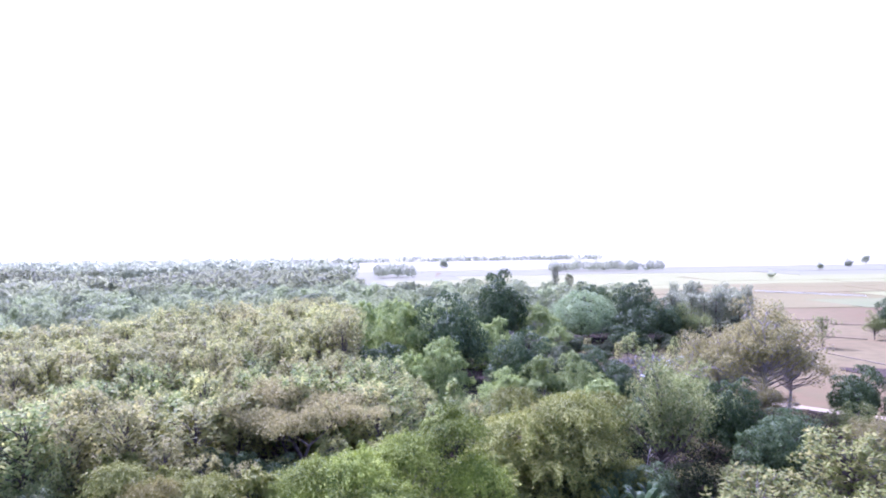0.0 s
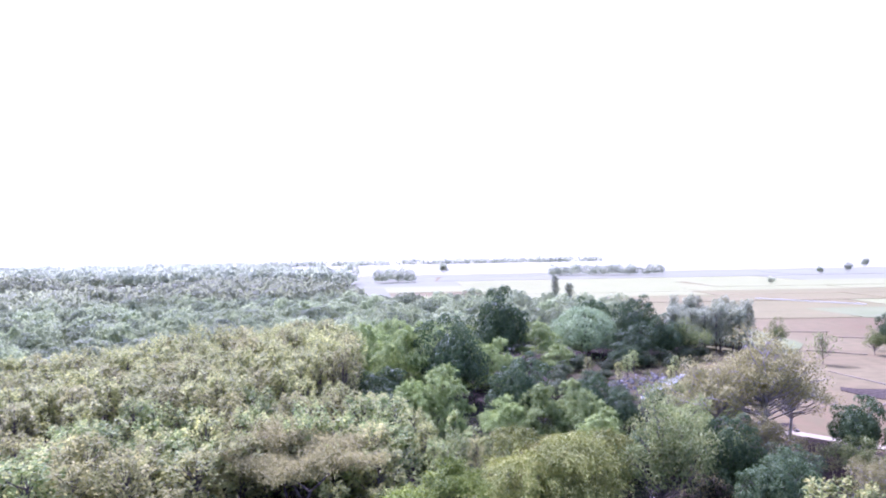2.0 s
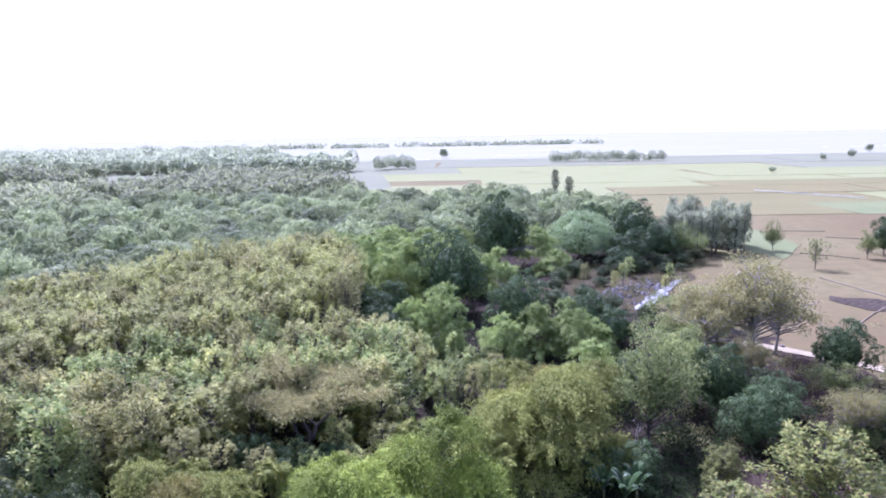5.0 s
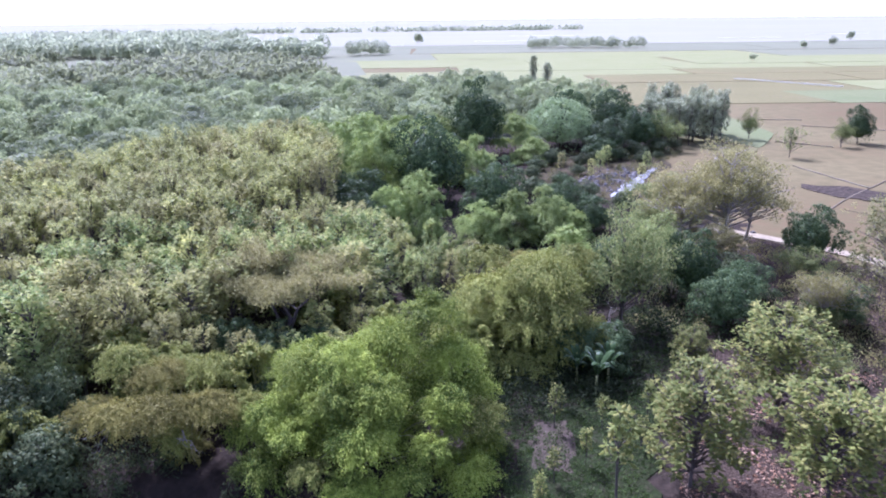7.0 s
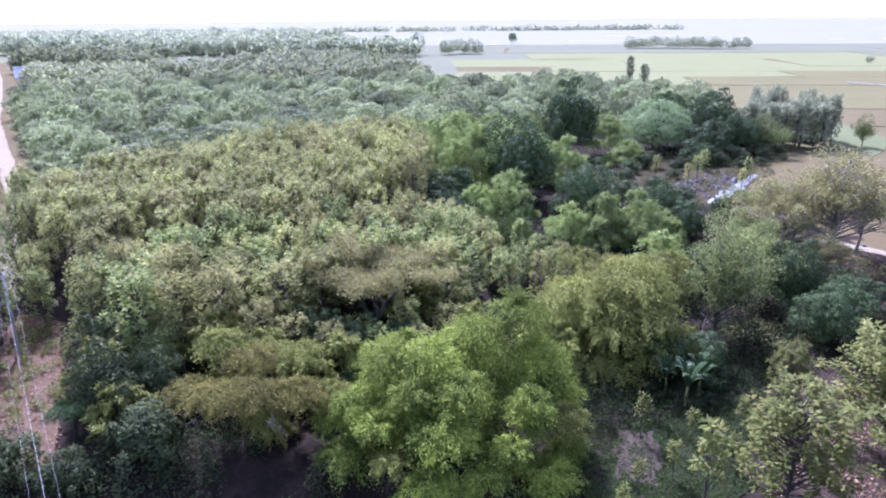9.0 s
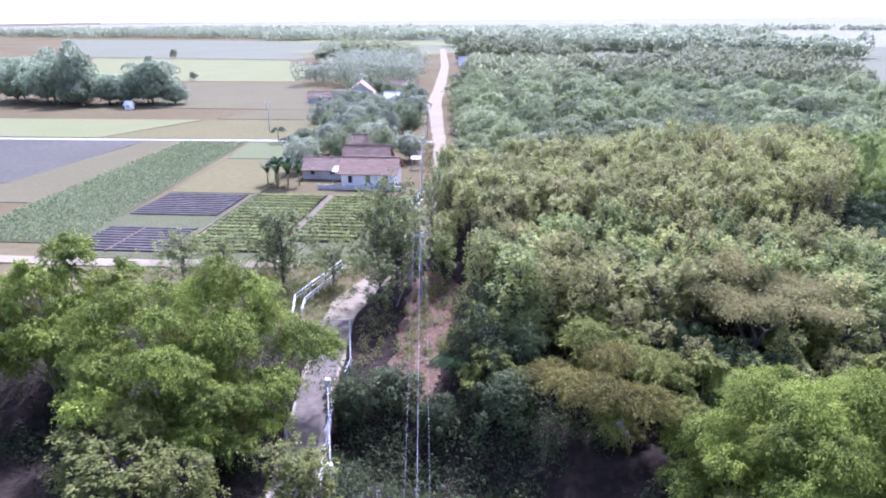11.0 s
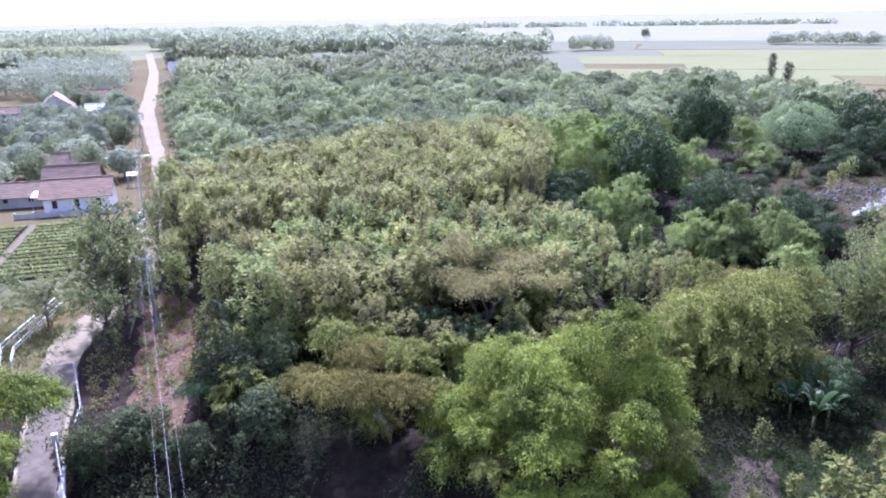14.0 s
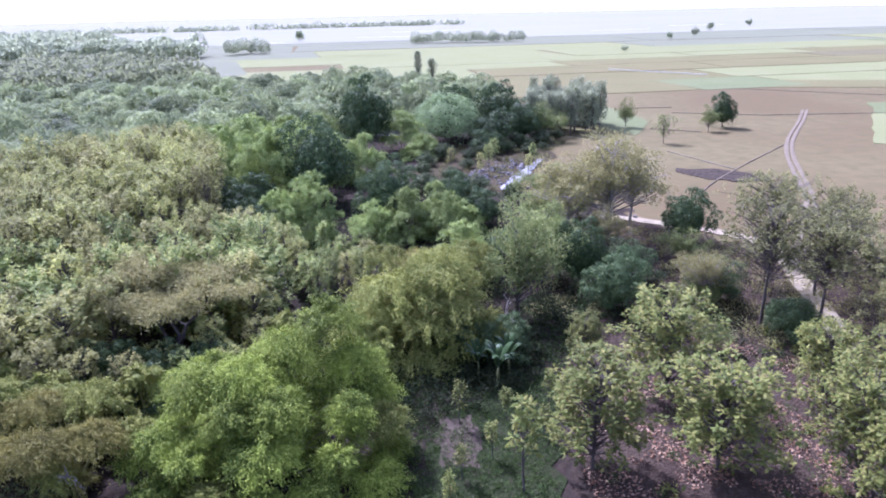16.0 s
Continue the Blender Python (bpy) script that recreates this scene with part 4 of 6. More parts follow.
ROAD_HEADS = [(0.0, 4.5, 12.1, 1.45), (1.5, 6.0, 10.6, 1.73), (-0.7, 3.3, 10.6, 2.17), (2.2, 6.4, 8.5, 2.25), (4.4, 8.1, 6.7, 2.28), (5.6, 8.9, 6.1, 1.52), (3.0, 2.4, 9.4, 1.84), (1.0, -1.3, 10.4, 1.21), (-3.3, -1.3, 11.1, 1.84), (-3.8, -2.9, 10.4, 1.81), (3.2, -3.2, 8.9, 1.67), (4.5, -2.3, 8.4, 1.68), (6.2, -1.6, 6.7, 1.47), (-0.1, -5.1, 8.4, 1.26), (4.0, -5.2, 6.5, 1.83), (0.7, -6.2, 7.0, 1.65), (6.1, 3.4, 5.7, 2.09), (6.9, 0.5, 5.9, 1.31), (7.7, -1.2, 3.6, 1.49), (7.4, 2.2, 3.6, 1.36), (6.6, -2.9, 5.1, 1.66)]
near_clump = bamboo(51, 10.4, 8.2, 24, 7400, 0.19, M_BAMBOO, "large feathery light-green bamboo clump with drooping plumes", M_BAMBOO_OLIVE, 0.06, fill=0.6, size=0.2, heads=NEAR_HEADS, squash=0.7, heart=12)
near_clump.matrix_basis = pose(-4.0, 41.5, 0)
olive_clump = bamboo(52, 10.0, 7.6, 14, 4200, 0.25, M_BAMBOO_OLIVE, "yellowish olive bamboo clump with layered arching plumes", M_RUST, 0.08, size=0.24, heads=OLIVE_HEADS, squash=0.5)
olive_clump.matrix_basis = pose(9.6, 59.5, 0) @ Matrix.Diagonal((1.08, 1.08, 1.06, 1))
RUSTY_HEADS = [(-5.0, -1.0, 5.0, 1.3), (-2.8, -2.2, 5.6, 1.6), (0.0, -2.4, 5.9, 1.7), (2.6, -1.6, 5.7, 1.5), (4.8, -0.6, 5.0, 1.2), (-1.2, 1.2, 6.6, 1.6), (1.8, 1.8, 6.6, 1.5), (-3.8, 2.4, 7.2, 1.4)]
rusty_clump = bamboo(53, 6.0, 4.6, 0, 4600, 0.2, M_BAMBOO_OLIVE, "rusty yellow bamboo clump leaning over the stream", M_RUST, 0.8, fill=0.2, size=0.3, heads=RUSTY_HEADS, squash=0.5, heart=3)
rusty_clump.matrix_basis = pose(-16.6, 41.5, 0)
road_clump = bamboo(54, 12.0, 9.0, 20, 5400, 0.21, M_BAMBOO, "big yellow-green bamboo clump beside the road bridge", M_BAMBOO_OLIVE, 0.15, fill=0.75, size=0.17, heads=ROAD_HEADS, squash=0.65, heart=16)
road_clump.matrix_basis = pose(-41.8, 23.6, 0)
road_clump_two = bamboo(55, 12.2, 7.6, 30, 1900, 0.32, M_BAMBOO, "yellow-green bamboo clump behind the roadside one", M_BAMBOO_OLIVE, 0.3)
road_clump_two.matrix_basis = pose(-55.5, 22.5, 0)
dead_bough(rusty_clump, 57, (-2.0, -1.5, 4.2), (-0.8, -0.7, -0.1), 2.2)
dead_bough(rusty_clump, 58, (1.0, -2.0, 3.6), (0.5, -0.9, -0.2), 1.6)
dead_bough(road_clump, 59, (3.5, -3.2, 7.4), (0.5, -0.7, 0.1), 1.5)
dead_bough(olive_clump, 60, (4.0, -4.0, 3.0), (0.8, -0.5, 0.1), 1.8)
small_clumps = [bamboo(56 + k, 7.4, 3.6, 16, 520, 0.42, M_BAMBOO_OLIVE, "small dull-green bamboo clump among the teaks", split=False, size=0.33) for k in range(2)]
put(small_clumps, [(-22, 47.5, 1.0), (-12.4, 46.0, 0.95), (-18.2, 46.0, 0.9), (-30.5, 45, 0.85), (-26.5, 40.5, 0.72), (3, 53, (0.9, 0.8)), (-3, 53.5, (0.9, 0.85)), (-9, 62, 0.9)], 4, 0.05)
grove = [bamboo(60 + k, 10.0, 6.0, 13, 1500, 0.42, M_BAMBOO_MID, "rounded mid-green bamboo clump in the grove", split=False, group="bamboo grove", size=0.37, squash=0.7) for k in range(3)]
put(grove, [(-13, 114.5, (0.95, 1.13)), (-6.5, 109, (0.85, 1.18)), (-1, 118, (0.9, 1.1)), (4.5, 123, (0.9, 1.0)), (9.5, 121.5, (0.8, 0.85)), (-0.6, 89, (0.8, 0.98)), (-4.4, 88, (0.6, 0.72)), (7.6, 86.5, (0.55, 0.62)), (11.8, 87, (0.68, 0.7)), (16, 87.5, (0.68, 0.68)), (19.5, 87.5, (0.5, 0.5)),
            (-17, 124, (1.05, 1.0)), (-9, 127, (1.05, 1.1)), (-22, 134, (1.05, 1.0)), (-2, 136, (1.1, 1.15)), (20, 146, (0.9, 0.9)), (-12, 146, (1.1, 1.0)), (2, 146, (1.0, 1.0)), (22, 138, (0.6, 0.5)), (15.5, 71, (0.7, 0.66))], 5, 0.05)

round_tree = lobed(63, 11.2, 7.6, 0.4, 120, 90, 0.36, M_ROUND, "rounded_tree", "big evenly rounded pale-green tree at the grove's edge", "", 0.2, 1.2, 0.1)
round_tree.matrix_basis = pose(30.2, 153.5, 0)

# ---- broad-leaved trees ----
dome = [lobed(70 + k, 10.5, 5.6, 1.0, 64, 110, 0.44, M_DARK, "evergreen_tree", "dense dark-green evergreen tree with a domed crown", "dark evergreens", 0.24, 1.1, 0.5) for k in range(3)]
put(dome, [(1.1, 109.5, (0.92, 1.2)), (11.6, 148, (1.02, 1.46)), (10.2, 94.2, (0.75, 0.83)), (19, 94, (0.6, 0.64)), (22.5, 90, (0.5, 0.5)), (42.6, 157, (0.95, 1.1)), (40, 147, (0.85, 0.68)), (47.5, 151, (0.85, 0.85)), (33, 161, (0.9, 1.12)), (36, 140, (0.6, 0.45)),
           (97.8, 154, (0.5, 0.74)), (45.7, 77.5, (0.54, 0.62)), (28.3, 60, (0.53, 0.56)), (27.3, 66.5, (0.5, 0.7)), (41, 50.7, (0.38, 0.33)), (32.5, 66, (0.5, 0.4)), (38.8, 60, (0.5, 0.42)), (42.5, 53, (0.36, 0.25)), (-16.8, 51, (0.35, 0.5)), (-8, 103, (0.6, 0.6)),
           (-12, 50, (0.5, 0.52)), (-9, 51, (0.42, 0.5)), (-15, 51.3, (0.4, 0.5)), (-13, 103, (0.6, 0.62)), (-10, 94, (0.6, 0.62)), (-7, 87, (0.6, 0.62)), (22, 74, (0.5, 0.42)), (12, 54, (0.5, 0.36)), (15, 53, (0.45, 0.34)), (-10, 45, (0.4, 0.4))], 6, 0.05)
shrub = [lobed(75 + k, 6.0, 2.6, 0.2, 40, 70, 0.30, M_SHRUB, "leafy_shrub_tree", "bushy mid-green tree at the edge of the stream", "stream-side trees", 0.3, 0.5, 0.5) for k in range(2)]
put(shrub, [(-28, 42, (1.05, 1.1)), (-31.5, 47, (1.0, 1.25)), (-24, 38.5, (1.0, 0.8)), (-33, 36, (0.8, 0.6)), (-31.5, 51, (0.95, 1.3)), (-33.5, 56, (0.9, 1.2)), (-30, 43.5, (0.8, 0.9)), (-35, 33.5, (0.7, 0.6)), (-28, 35.5, (0.7, 0.55)), (-25.5, 43.5, (0.8, 1.0)), (33, 69, (0.9, 0.75)), (24, 78, (0.8, 0.6)), (27, 110, (0.8, 0.5)), (23, 104, (0.8, 0.55)), (18, 112, (0.9, 0.6)), (24, 118, (0.7, 0.5)), (30, 101, (0.7, 0.6)), (22, 131, (0.8, 0.5)), (26, 136, (0.9, 0.6)), (31, 134, (0.7, 0.4)), (35, 138, (0.8, 0.5)), (20, 124, (0.7, 0.4)), (40, 140, (0.8, 0.5)), (45, 143, (0.8, 0.5)), (50, 146, (0.9, 0.55)), (55, 151, (0.7, 0.45)), (29, 127, (0.6, 0.35)), (44, 137, (0.6, 0.35)), (48, 140, (0.5, 0.3))], 21, 0.08)
pale = [broad(80 + k, 8.6, 4.4, 0.5, 64, 90, 0.30, M_LIGHT, "leafy_tree", "light green leafy tree with a loose uneven crown", group="light green trees", lump=0.27) for k in range(2)]
put(pale, [(18.7, 60.5, (1.0, 1.38)), (23.5, 69.5, (1.05, 1.15)), (34.5, 98, (1.1, 0.8)), (30, 88, (1.1, 0.75)), 
           (52, 150, (1.0, 0.95)), (41, 70, (0.7, 0.55)), (76.5, 161.5, (0.62, 0.85)), (91.8, 150, (0.62, 0.7)), (-27, 47, (0.7, 0.85)), (28, 78, (0.9, 0.65)), (37, 92, (0.8, 0.5)), (29, 55, (0.35, 0.3)), (33, 50, (0.4, 0.35)), (36.5, 58, (0.5, 0.4))], 7, 0.05)
stemmed = [teak(85 + k, 10.4, 4.2, 0.54, 250, 10, 0.36, M_STEM, "stemmed_tree", "dull green tree with a bare trunk and ragged crown", "stemmed trees", 0.9) for k in range(3)]
put(stemmed, [(39.6, 53.1, (1.05, 1.14)), (45.2, 52.4, (1.15, 0.92)), (48.8, 48.4, (1.1, 0.85)), (47, 44.5, (0.9, 0.8)), (56, 50, (0.9, 0.8)), (53, 71.5, (1.1, 0.95)), (49.2, 58.3, (1.0, 0.95)), (57.5, 66, (0.9, 0.85)), (54, 60, (0.9, 0.8)), (46, 62, (0.6, 0.6))], 17, 0.05)
umbrella = forked(91, 9.6, 8.8, 5, M_ACACIA, "spreading_tree", "wide flat-topped tree with dusty feathery leaves", 0.24, 90, stem=0.24, lean=0.85)
umbrella.matrix_basis = pose(-11.5, 53.5, 0)
withered = [broad(92 + k, 12.4, 6.4, 3.2, 84, 140, 0.27, M_TAN, "withered_tree", "half-bare brown tree with many forking branches", group="withered trees", lump=0.23, twigs=3, flat=0.8, wood=M_DEADWOOD) for k in range(2)]
put(withered, [(36.5, 80.5, (1.25, 1.08)), (32.0, 82.5, (0.95, 1.0)), (42.0, 86, (0.8, 0.8)), (36.9, 58.5, (0.5, 0.55)), (33.5, 74, (0.6, 0.5)), (50.5, 46.5, (0.6, 0.8)), (48, 42, (0.6, 0.7))], 8, 0.05)
sparse = [teak(95 + k, 9.4, 3.6, 0.3, 120, 12, 0.48, M_LIGHT, "thin_leaved_tree", "thin half-leafless tree with loose pale green tufts", "thin roadside trees", 0.9) for k in range(2)]
put(sparse, [(-58, 46.8, (1.15, 1.0)), (-54.5, 51, (0.6, 0.55)), (-63, 50, (0.8, 0.6)), (-66, 40, (0.8, 0.7)), (75, 139.5, (0.62, 0.66)), (-67, 46, (0.55, 0.5)), (-47.6, 57.0, (0.5, 0.6)), (-47.8, 53.5, (1.0, 1.3)), (-46.2, 49.8, (0.85, 1.15)), (-48.6, 56, (0.8, 1.1)), (-43.4, 46.5, (0.55, 0.75)), (-45.4, 51.5, (0.7, 0.9)), (-54.2, 70, (0.5, 1.1)), (-57.2, 75.4, (0.5, 1.15)), (-60.6, 80.6, (0.5, 1.1)), (-63.6, 85.6, (0.5, 1.05)), (-52.6, 66.4, (0.45, 0.9))], 9, 0.05)
yard = [teak(45 + k, 8.4, 3.2, 0.24, 300, 10, 0.40, M_YARD_LEAF, "broad_teak", "broad fresh-leaved teak tree on leaf-strewn ground", "yard teaks", 0.55) for k in range(3)]
put(yard, [(16.5, 36.8, (1.05, 0.98)), (25.7, 44.4, (1.15, 0.95)), (24.3, 35.0, (1.1, 0.95)), (31.5, 31.5, (1.0, 0.95)), (36.5, 41.0, (0.8, 0.7)), (38, 35, (0.95, 1.0)), (31, 27, (0.9, 0.9)), (21.5, 50.5, (0.5, 0.5)),
           (-35.5, 15.8, (1.0, 0.66)), (-39.5, 16.5, (0.8, 0.62)), (-28.0, 22.6, (0.7, 0.6)), (-31.6, 17.5, (0.6, 0.72))], 10, 0.05)
sapling = [teak(250 + k, 5.6, 1.05, 0.45, 16, 9, 0.55, M_YARD_LEAF, "teak_sapling", "thin teak sapling with a few big green leaves", "saplings on open ground") for k in range(2)]
put(sapling, [(11.5, 35.5, 1.1), (9.2, 43.6, 0.6), (14.6, 40.8, 0.5), (8.0, 37.5, 0.45), (10.4, 39.2, 0.5), (6.6, 34.6, 0.5), (12.6, 43.4, 0.5), (16.4, 45.0, 0.55)], 17, 0.1)
row = [teak(48 + k, 9.8, 1.7, 0.2, 56, 13, 0.55, M_TEAK_HAZED, label="slim teak tree at the edge of the rice plain", group="teak row on the plain's edge") for k in range(2)]
put(row, [(x, y, 1.0) for x, y in scatter([(51, 158), (58, 153), (69, 158), (74, 170), (64, 184), (52, 174)], 3.5, 12)], 11, 0.18)
poplar = teak(49, 13.5, 1.4, 0.2, 70, 13, 0.7, M_TEAK_HAZED, label="tall narrow tree at the edge of the plain", group="narrow plain trees")
put([poplar], [(42.5, 268, (1.1, 1.0)), (48.5, 272, (1.3, 0.78))], 18, 0.02)
put([banana(101, 3.4)], [(13.3, 48.2, 1.0), (14.6, 49.6, 0.85), (12.2, 50.2, 0.8), (-97, 79, 1.4), (-98.6, 80.6, 1.3), (-95.4, 80, 1.2), (-99.8, 79.2, 1.1), (-97.4, 81.8, 1.35), (-94.6, 82, 1.1), (-100.5, 81.5, 1.2)], 12)
put([palm(102, 4.5, 16, 3.4, "small dark-green palm with long drooping fronds")], [(-13.5, 29.5, 0.4), (-30.5, 40.5, 0.55), (-132, 109, 0.7), (-116, 99, 0.9)], 13)

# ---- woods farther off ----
wood_a = [lobed(110 + k, 9.5, 5.2, 0.3, 26, 58, 0.72, M_MIXED, "woodland_tree", "haze-paled green woodland tree with a rounded crown", "woodland", 0.36, 0.5) for k in range(3)]
wood_b = [bamboo(64 + k, 9.0, 5.4, 14, 130, 0.95, (M_BAMBOO_PALE, M_MIXED)[k], "haze-paled light-green bamboo clump in the wood", split=False, group="woodland", size=0.34) for k in range(2)]
wood_c = [lobed(114 + k, 8.5, 4.6, 0.3, 26, 58, 0.7, M_DARK_HAZED, "woodland_tree", "dull dark-green woodland tree with a rounded crown", "woodland", 0.34, 0.5) for k in range(2)]
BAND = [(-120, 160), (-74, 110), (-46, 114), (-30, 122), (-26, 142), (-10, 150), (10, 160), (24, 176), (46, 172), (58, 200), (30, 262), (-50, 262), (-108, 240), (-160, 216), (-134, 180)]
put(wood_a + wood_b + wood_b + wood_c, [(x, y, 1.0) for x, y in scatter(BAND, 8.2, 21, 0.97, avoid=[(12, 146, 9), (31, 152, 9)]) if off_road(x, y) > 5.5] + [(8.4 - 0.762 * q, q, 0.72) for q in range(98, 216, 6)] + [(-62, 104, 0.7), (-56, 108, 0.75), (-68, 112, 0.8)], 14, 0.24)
GARDENS = [(-102, 80), (-93, 97), (-80, 112), (-104, 142), (-148, 190), (-186, 224), (-200, 206), (-172, 164), (-116, 104)]
HOUSES = [(-83.9, 90.4, 8.5), (-96.4, 89.8, 6), (-93.4, 98.6, 4.5), (-150, 170, 9), (-165, 172, 8), (-105, 107, 4), (-176, 184, 8), (-180, 207, 11), (-184, 172, 7), (-159.5, 181.5, 7), (-164, 174, 5)]
garden = [lobed(120 + k, 7.4, 3.2, 0.5, 24, 60, 0.46, (M_GARDEN, M_GARDEN, M_DARK_HAZED)[k], "garden_tree", "haze-paled green garden tree between village houses", "village garden trees", 0.36, 0.3, 0.6) for k in range(3)]
put(garden, [(x, y, 1.0) for x, y in scatter(GARDENS, 6.0, 23, 0.75, avoid=HOUSES) if off_road(x, y) < -6.5] + [(-122, 108, 0.8), (-128, 113, 0.6), (-68, 106, 0.7)], 16, 0.25)


def far_wood(poly, spacing, seed, label, tall=8.5, blades_each=300, leaf=1.1, material=None):
    """A wood too far to tell its trees apart: billowing crowns of leaf clumps in one mesh."""
    blades_each, leaf = int(blades_each * 0.62), leaf * 1.26
    rng = np.random.default_rng(seed)
    P, D = [], []
    for x, y in scatter(poly, spacing, seed):
        r, h = spacing * rng.uniform(0.55, 0.8), tall * rng.uniform(0.7, 1.2)
        d = unit(rng.normal(size=(blades_each, 3)) + (0, 0, 0.35))
        d[:, 2] = np.maximum(d[:, 2], -0.6)
        lumps = unit(rng.normal(size=(7, 3)) + (0, 0, 0.3))
        swell = 0.72 + 0.3 * np.max(d @ lumps.T, axis=1, keepdims=True) ** 3
        P.append(np.array((x, y, h * 0.5)) + d * swell * rng.uniform(0.85, 1, (blades_each, 1)) * (r, r, h * 0.5))
        D.append(d)
    at_, d = np.concatenate(P), np.concatenate(D)
    way = unit(np.cross(d, rng.normal(size=d.shape)) + rng.normal(size=d.shape) * 0.4)
    L = leaf * rng.uniform(0.6, 1.3, len(at_))
    return tagged(new("far_wood", mesh_of("far_wood", *blades(rng, at_, way, L, L * 0.6, face=d * 1.0 + (0, 0, 1.3)), material or M_FAR)), label, "wood", kind="stuff")


far_wood([(-262, 362), (-225, 346), (-184, 352), (-190, 392), (-284, 396)], 8, 31, "haze-paled blue-green wood behind the village", 13, 420, 1.4)
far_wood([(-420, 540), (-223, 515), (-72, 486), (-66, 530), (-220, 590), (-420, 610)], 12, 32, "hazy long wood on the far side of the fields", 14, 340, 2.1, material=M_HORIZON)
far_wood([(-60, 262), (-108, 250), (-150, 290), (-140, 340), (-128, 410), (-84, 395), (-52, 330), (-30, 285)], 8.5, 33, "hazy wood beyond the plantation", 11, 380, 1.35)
far_wood([(-157, 225), (-212, 300), (-186, 330), (-150, 305), (-122, 262), (-138, 235)], 8, 30, "haze-paled wood along the far stretch of the road", 10, 380, 1.3)
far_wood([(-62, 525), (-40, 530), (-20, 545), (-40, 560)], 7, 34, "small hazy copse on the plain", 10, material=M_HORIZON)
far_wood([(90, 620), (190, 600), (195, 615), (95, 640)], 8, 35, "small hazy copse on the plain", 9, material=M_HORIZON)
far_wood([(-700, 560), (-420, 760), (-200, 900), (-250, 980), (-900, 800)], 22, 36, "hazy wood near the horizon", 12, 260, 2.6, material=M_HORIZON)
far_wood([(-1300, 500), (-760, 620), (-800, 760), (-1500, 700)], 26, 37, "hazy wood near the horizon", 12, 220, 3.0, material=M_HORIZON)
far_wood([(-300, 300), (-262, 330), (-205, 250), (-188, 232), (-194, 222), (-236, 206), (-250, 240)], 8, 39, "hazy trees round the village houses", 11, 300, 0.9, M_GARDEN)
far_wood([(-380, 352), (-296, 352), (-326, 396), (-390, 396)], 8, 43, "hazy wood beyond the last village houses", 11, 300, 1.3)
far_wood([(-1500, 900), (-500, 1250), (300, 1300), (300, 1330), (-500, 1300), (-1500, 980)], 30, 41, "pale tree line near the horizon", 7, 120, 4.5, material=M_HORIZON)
tall_tree = teak(141, 15, 4.6, 0.55, 40, 12, 0.8, M_FAR_DARK, "tall_field_tree", "tall hazy tree with a bare trunk and thin crown", "")
tall_tree.matrix_basis = pose(-288, 280.6, 0)
# leaves and limbs of these live trees are both paled for haze
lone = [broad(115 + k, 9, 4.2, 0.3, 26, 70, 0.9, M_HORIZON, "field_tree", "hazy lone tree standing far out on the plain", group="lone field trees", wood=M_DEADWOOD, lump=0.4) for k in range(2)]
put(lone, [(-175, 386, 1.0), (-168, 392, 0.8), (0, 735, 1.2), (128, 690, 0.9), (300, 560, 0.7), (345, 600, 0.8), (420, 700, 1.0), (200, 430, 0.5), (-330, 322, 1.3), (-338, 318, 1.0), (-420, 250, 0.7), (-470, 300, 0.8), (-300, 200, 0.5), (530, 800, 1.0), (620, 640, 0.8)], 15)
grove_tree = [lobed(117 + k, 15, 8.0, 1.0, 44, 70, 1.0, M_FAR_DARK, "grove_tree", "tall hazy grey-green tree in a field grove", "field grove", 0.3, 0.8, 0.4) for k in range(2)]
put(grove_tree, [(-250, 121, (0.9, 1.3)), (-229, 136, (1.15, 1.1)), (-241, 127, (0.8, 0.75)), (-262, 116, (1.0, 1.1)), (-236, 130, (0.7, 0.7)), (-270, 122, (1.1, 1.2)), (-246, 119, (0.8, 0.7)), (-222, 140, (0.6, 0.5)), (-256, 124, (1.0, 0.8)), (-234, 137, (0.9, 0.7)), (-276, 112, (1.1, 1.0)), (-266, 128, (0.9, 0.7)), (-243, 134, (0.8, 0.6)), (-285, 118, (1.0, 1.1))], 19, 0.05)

# low wooded ridge on the horizon, its haze put in as pale colour and glow
glow, gn, gl, gp = nodes_of("hazed_glow_ridge")
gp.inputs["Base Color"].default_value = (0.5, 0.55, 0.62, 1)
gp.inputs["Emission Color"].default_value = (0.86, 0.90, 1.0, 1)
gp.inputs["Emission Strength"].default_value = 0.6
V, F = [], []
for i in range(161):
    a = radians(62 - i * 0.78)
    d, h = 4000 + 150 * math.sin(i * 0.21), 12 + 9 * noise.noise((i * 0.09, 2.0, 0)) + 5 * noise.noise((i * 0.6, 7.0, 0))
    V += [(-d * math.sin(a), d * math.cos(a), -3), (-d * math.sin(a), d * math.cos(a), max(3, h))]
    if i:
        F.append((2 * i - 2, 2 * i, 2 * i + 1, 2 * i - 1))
tagged(new("backdrop", mesh_of("backdrop", V, F, glow)), "wooded ridge along the horizon, pale and glowing in place of haze", "backdrop", kind="structure")

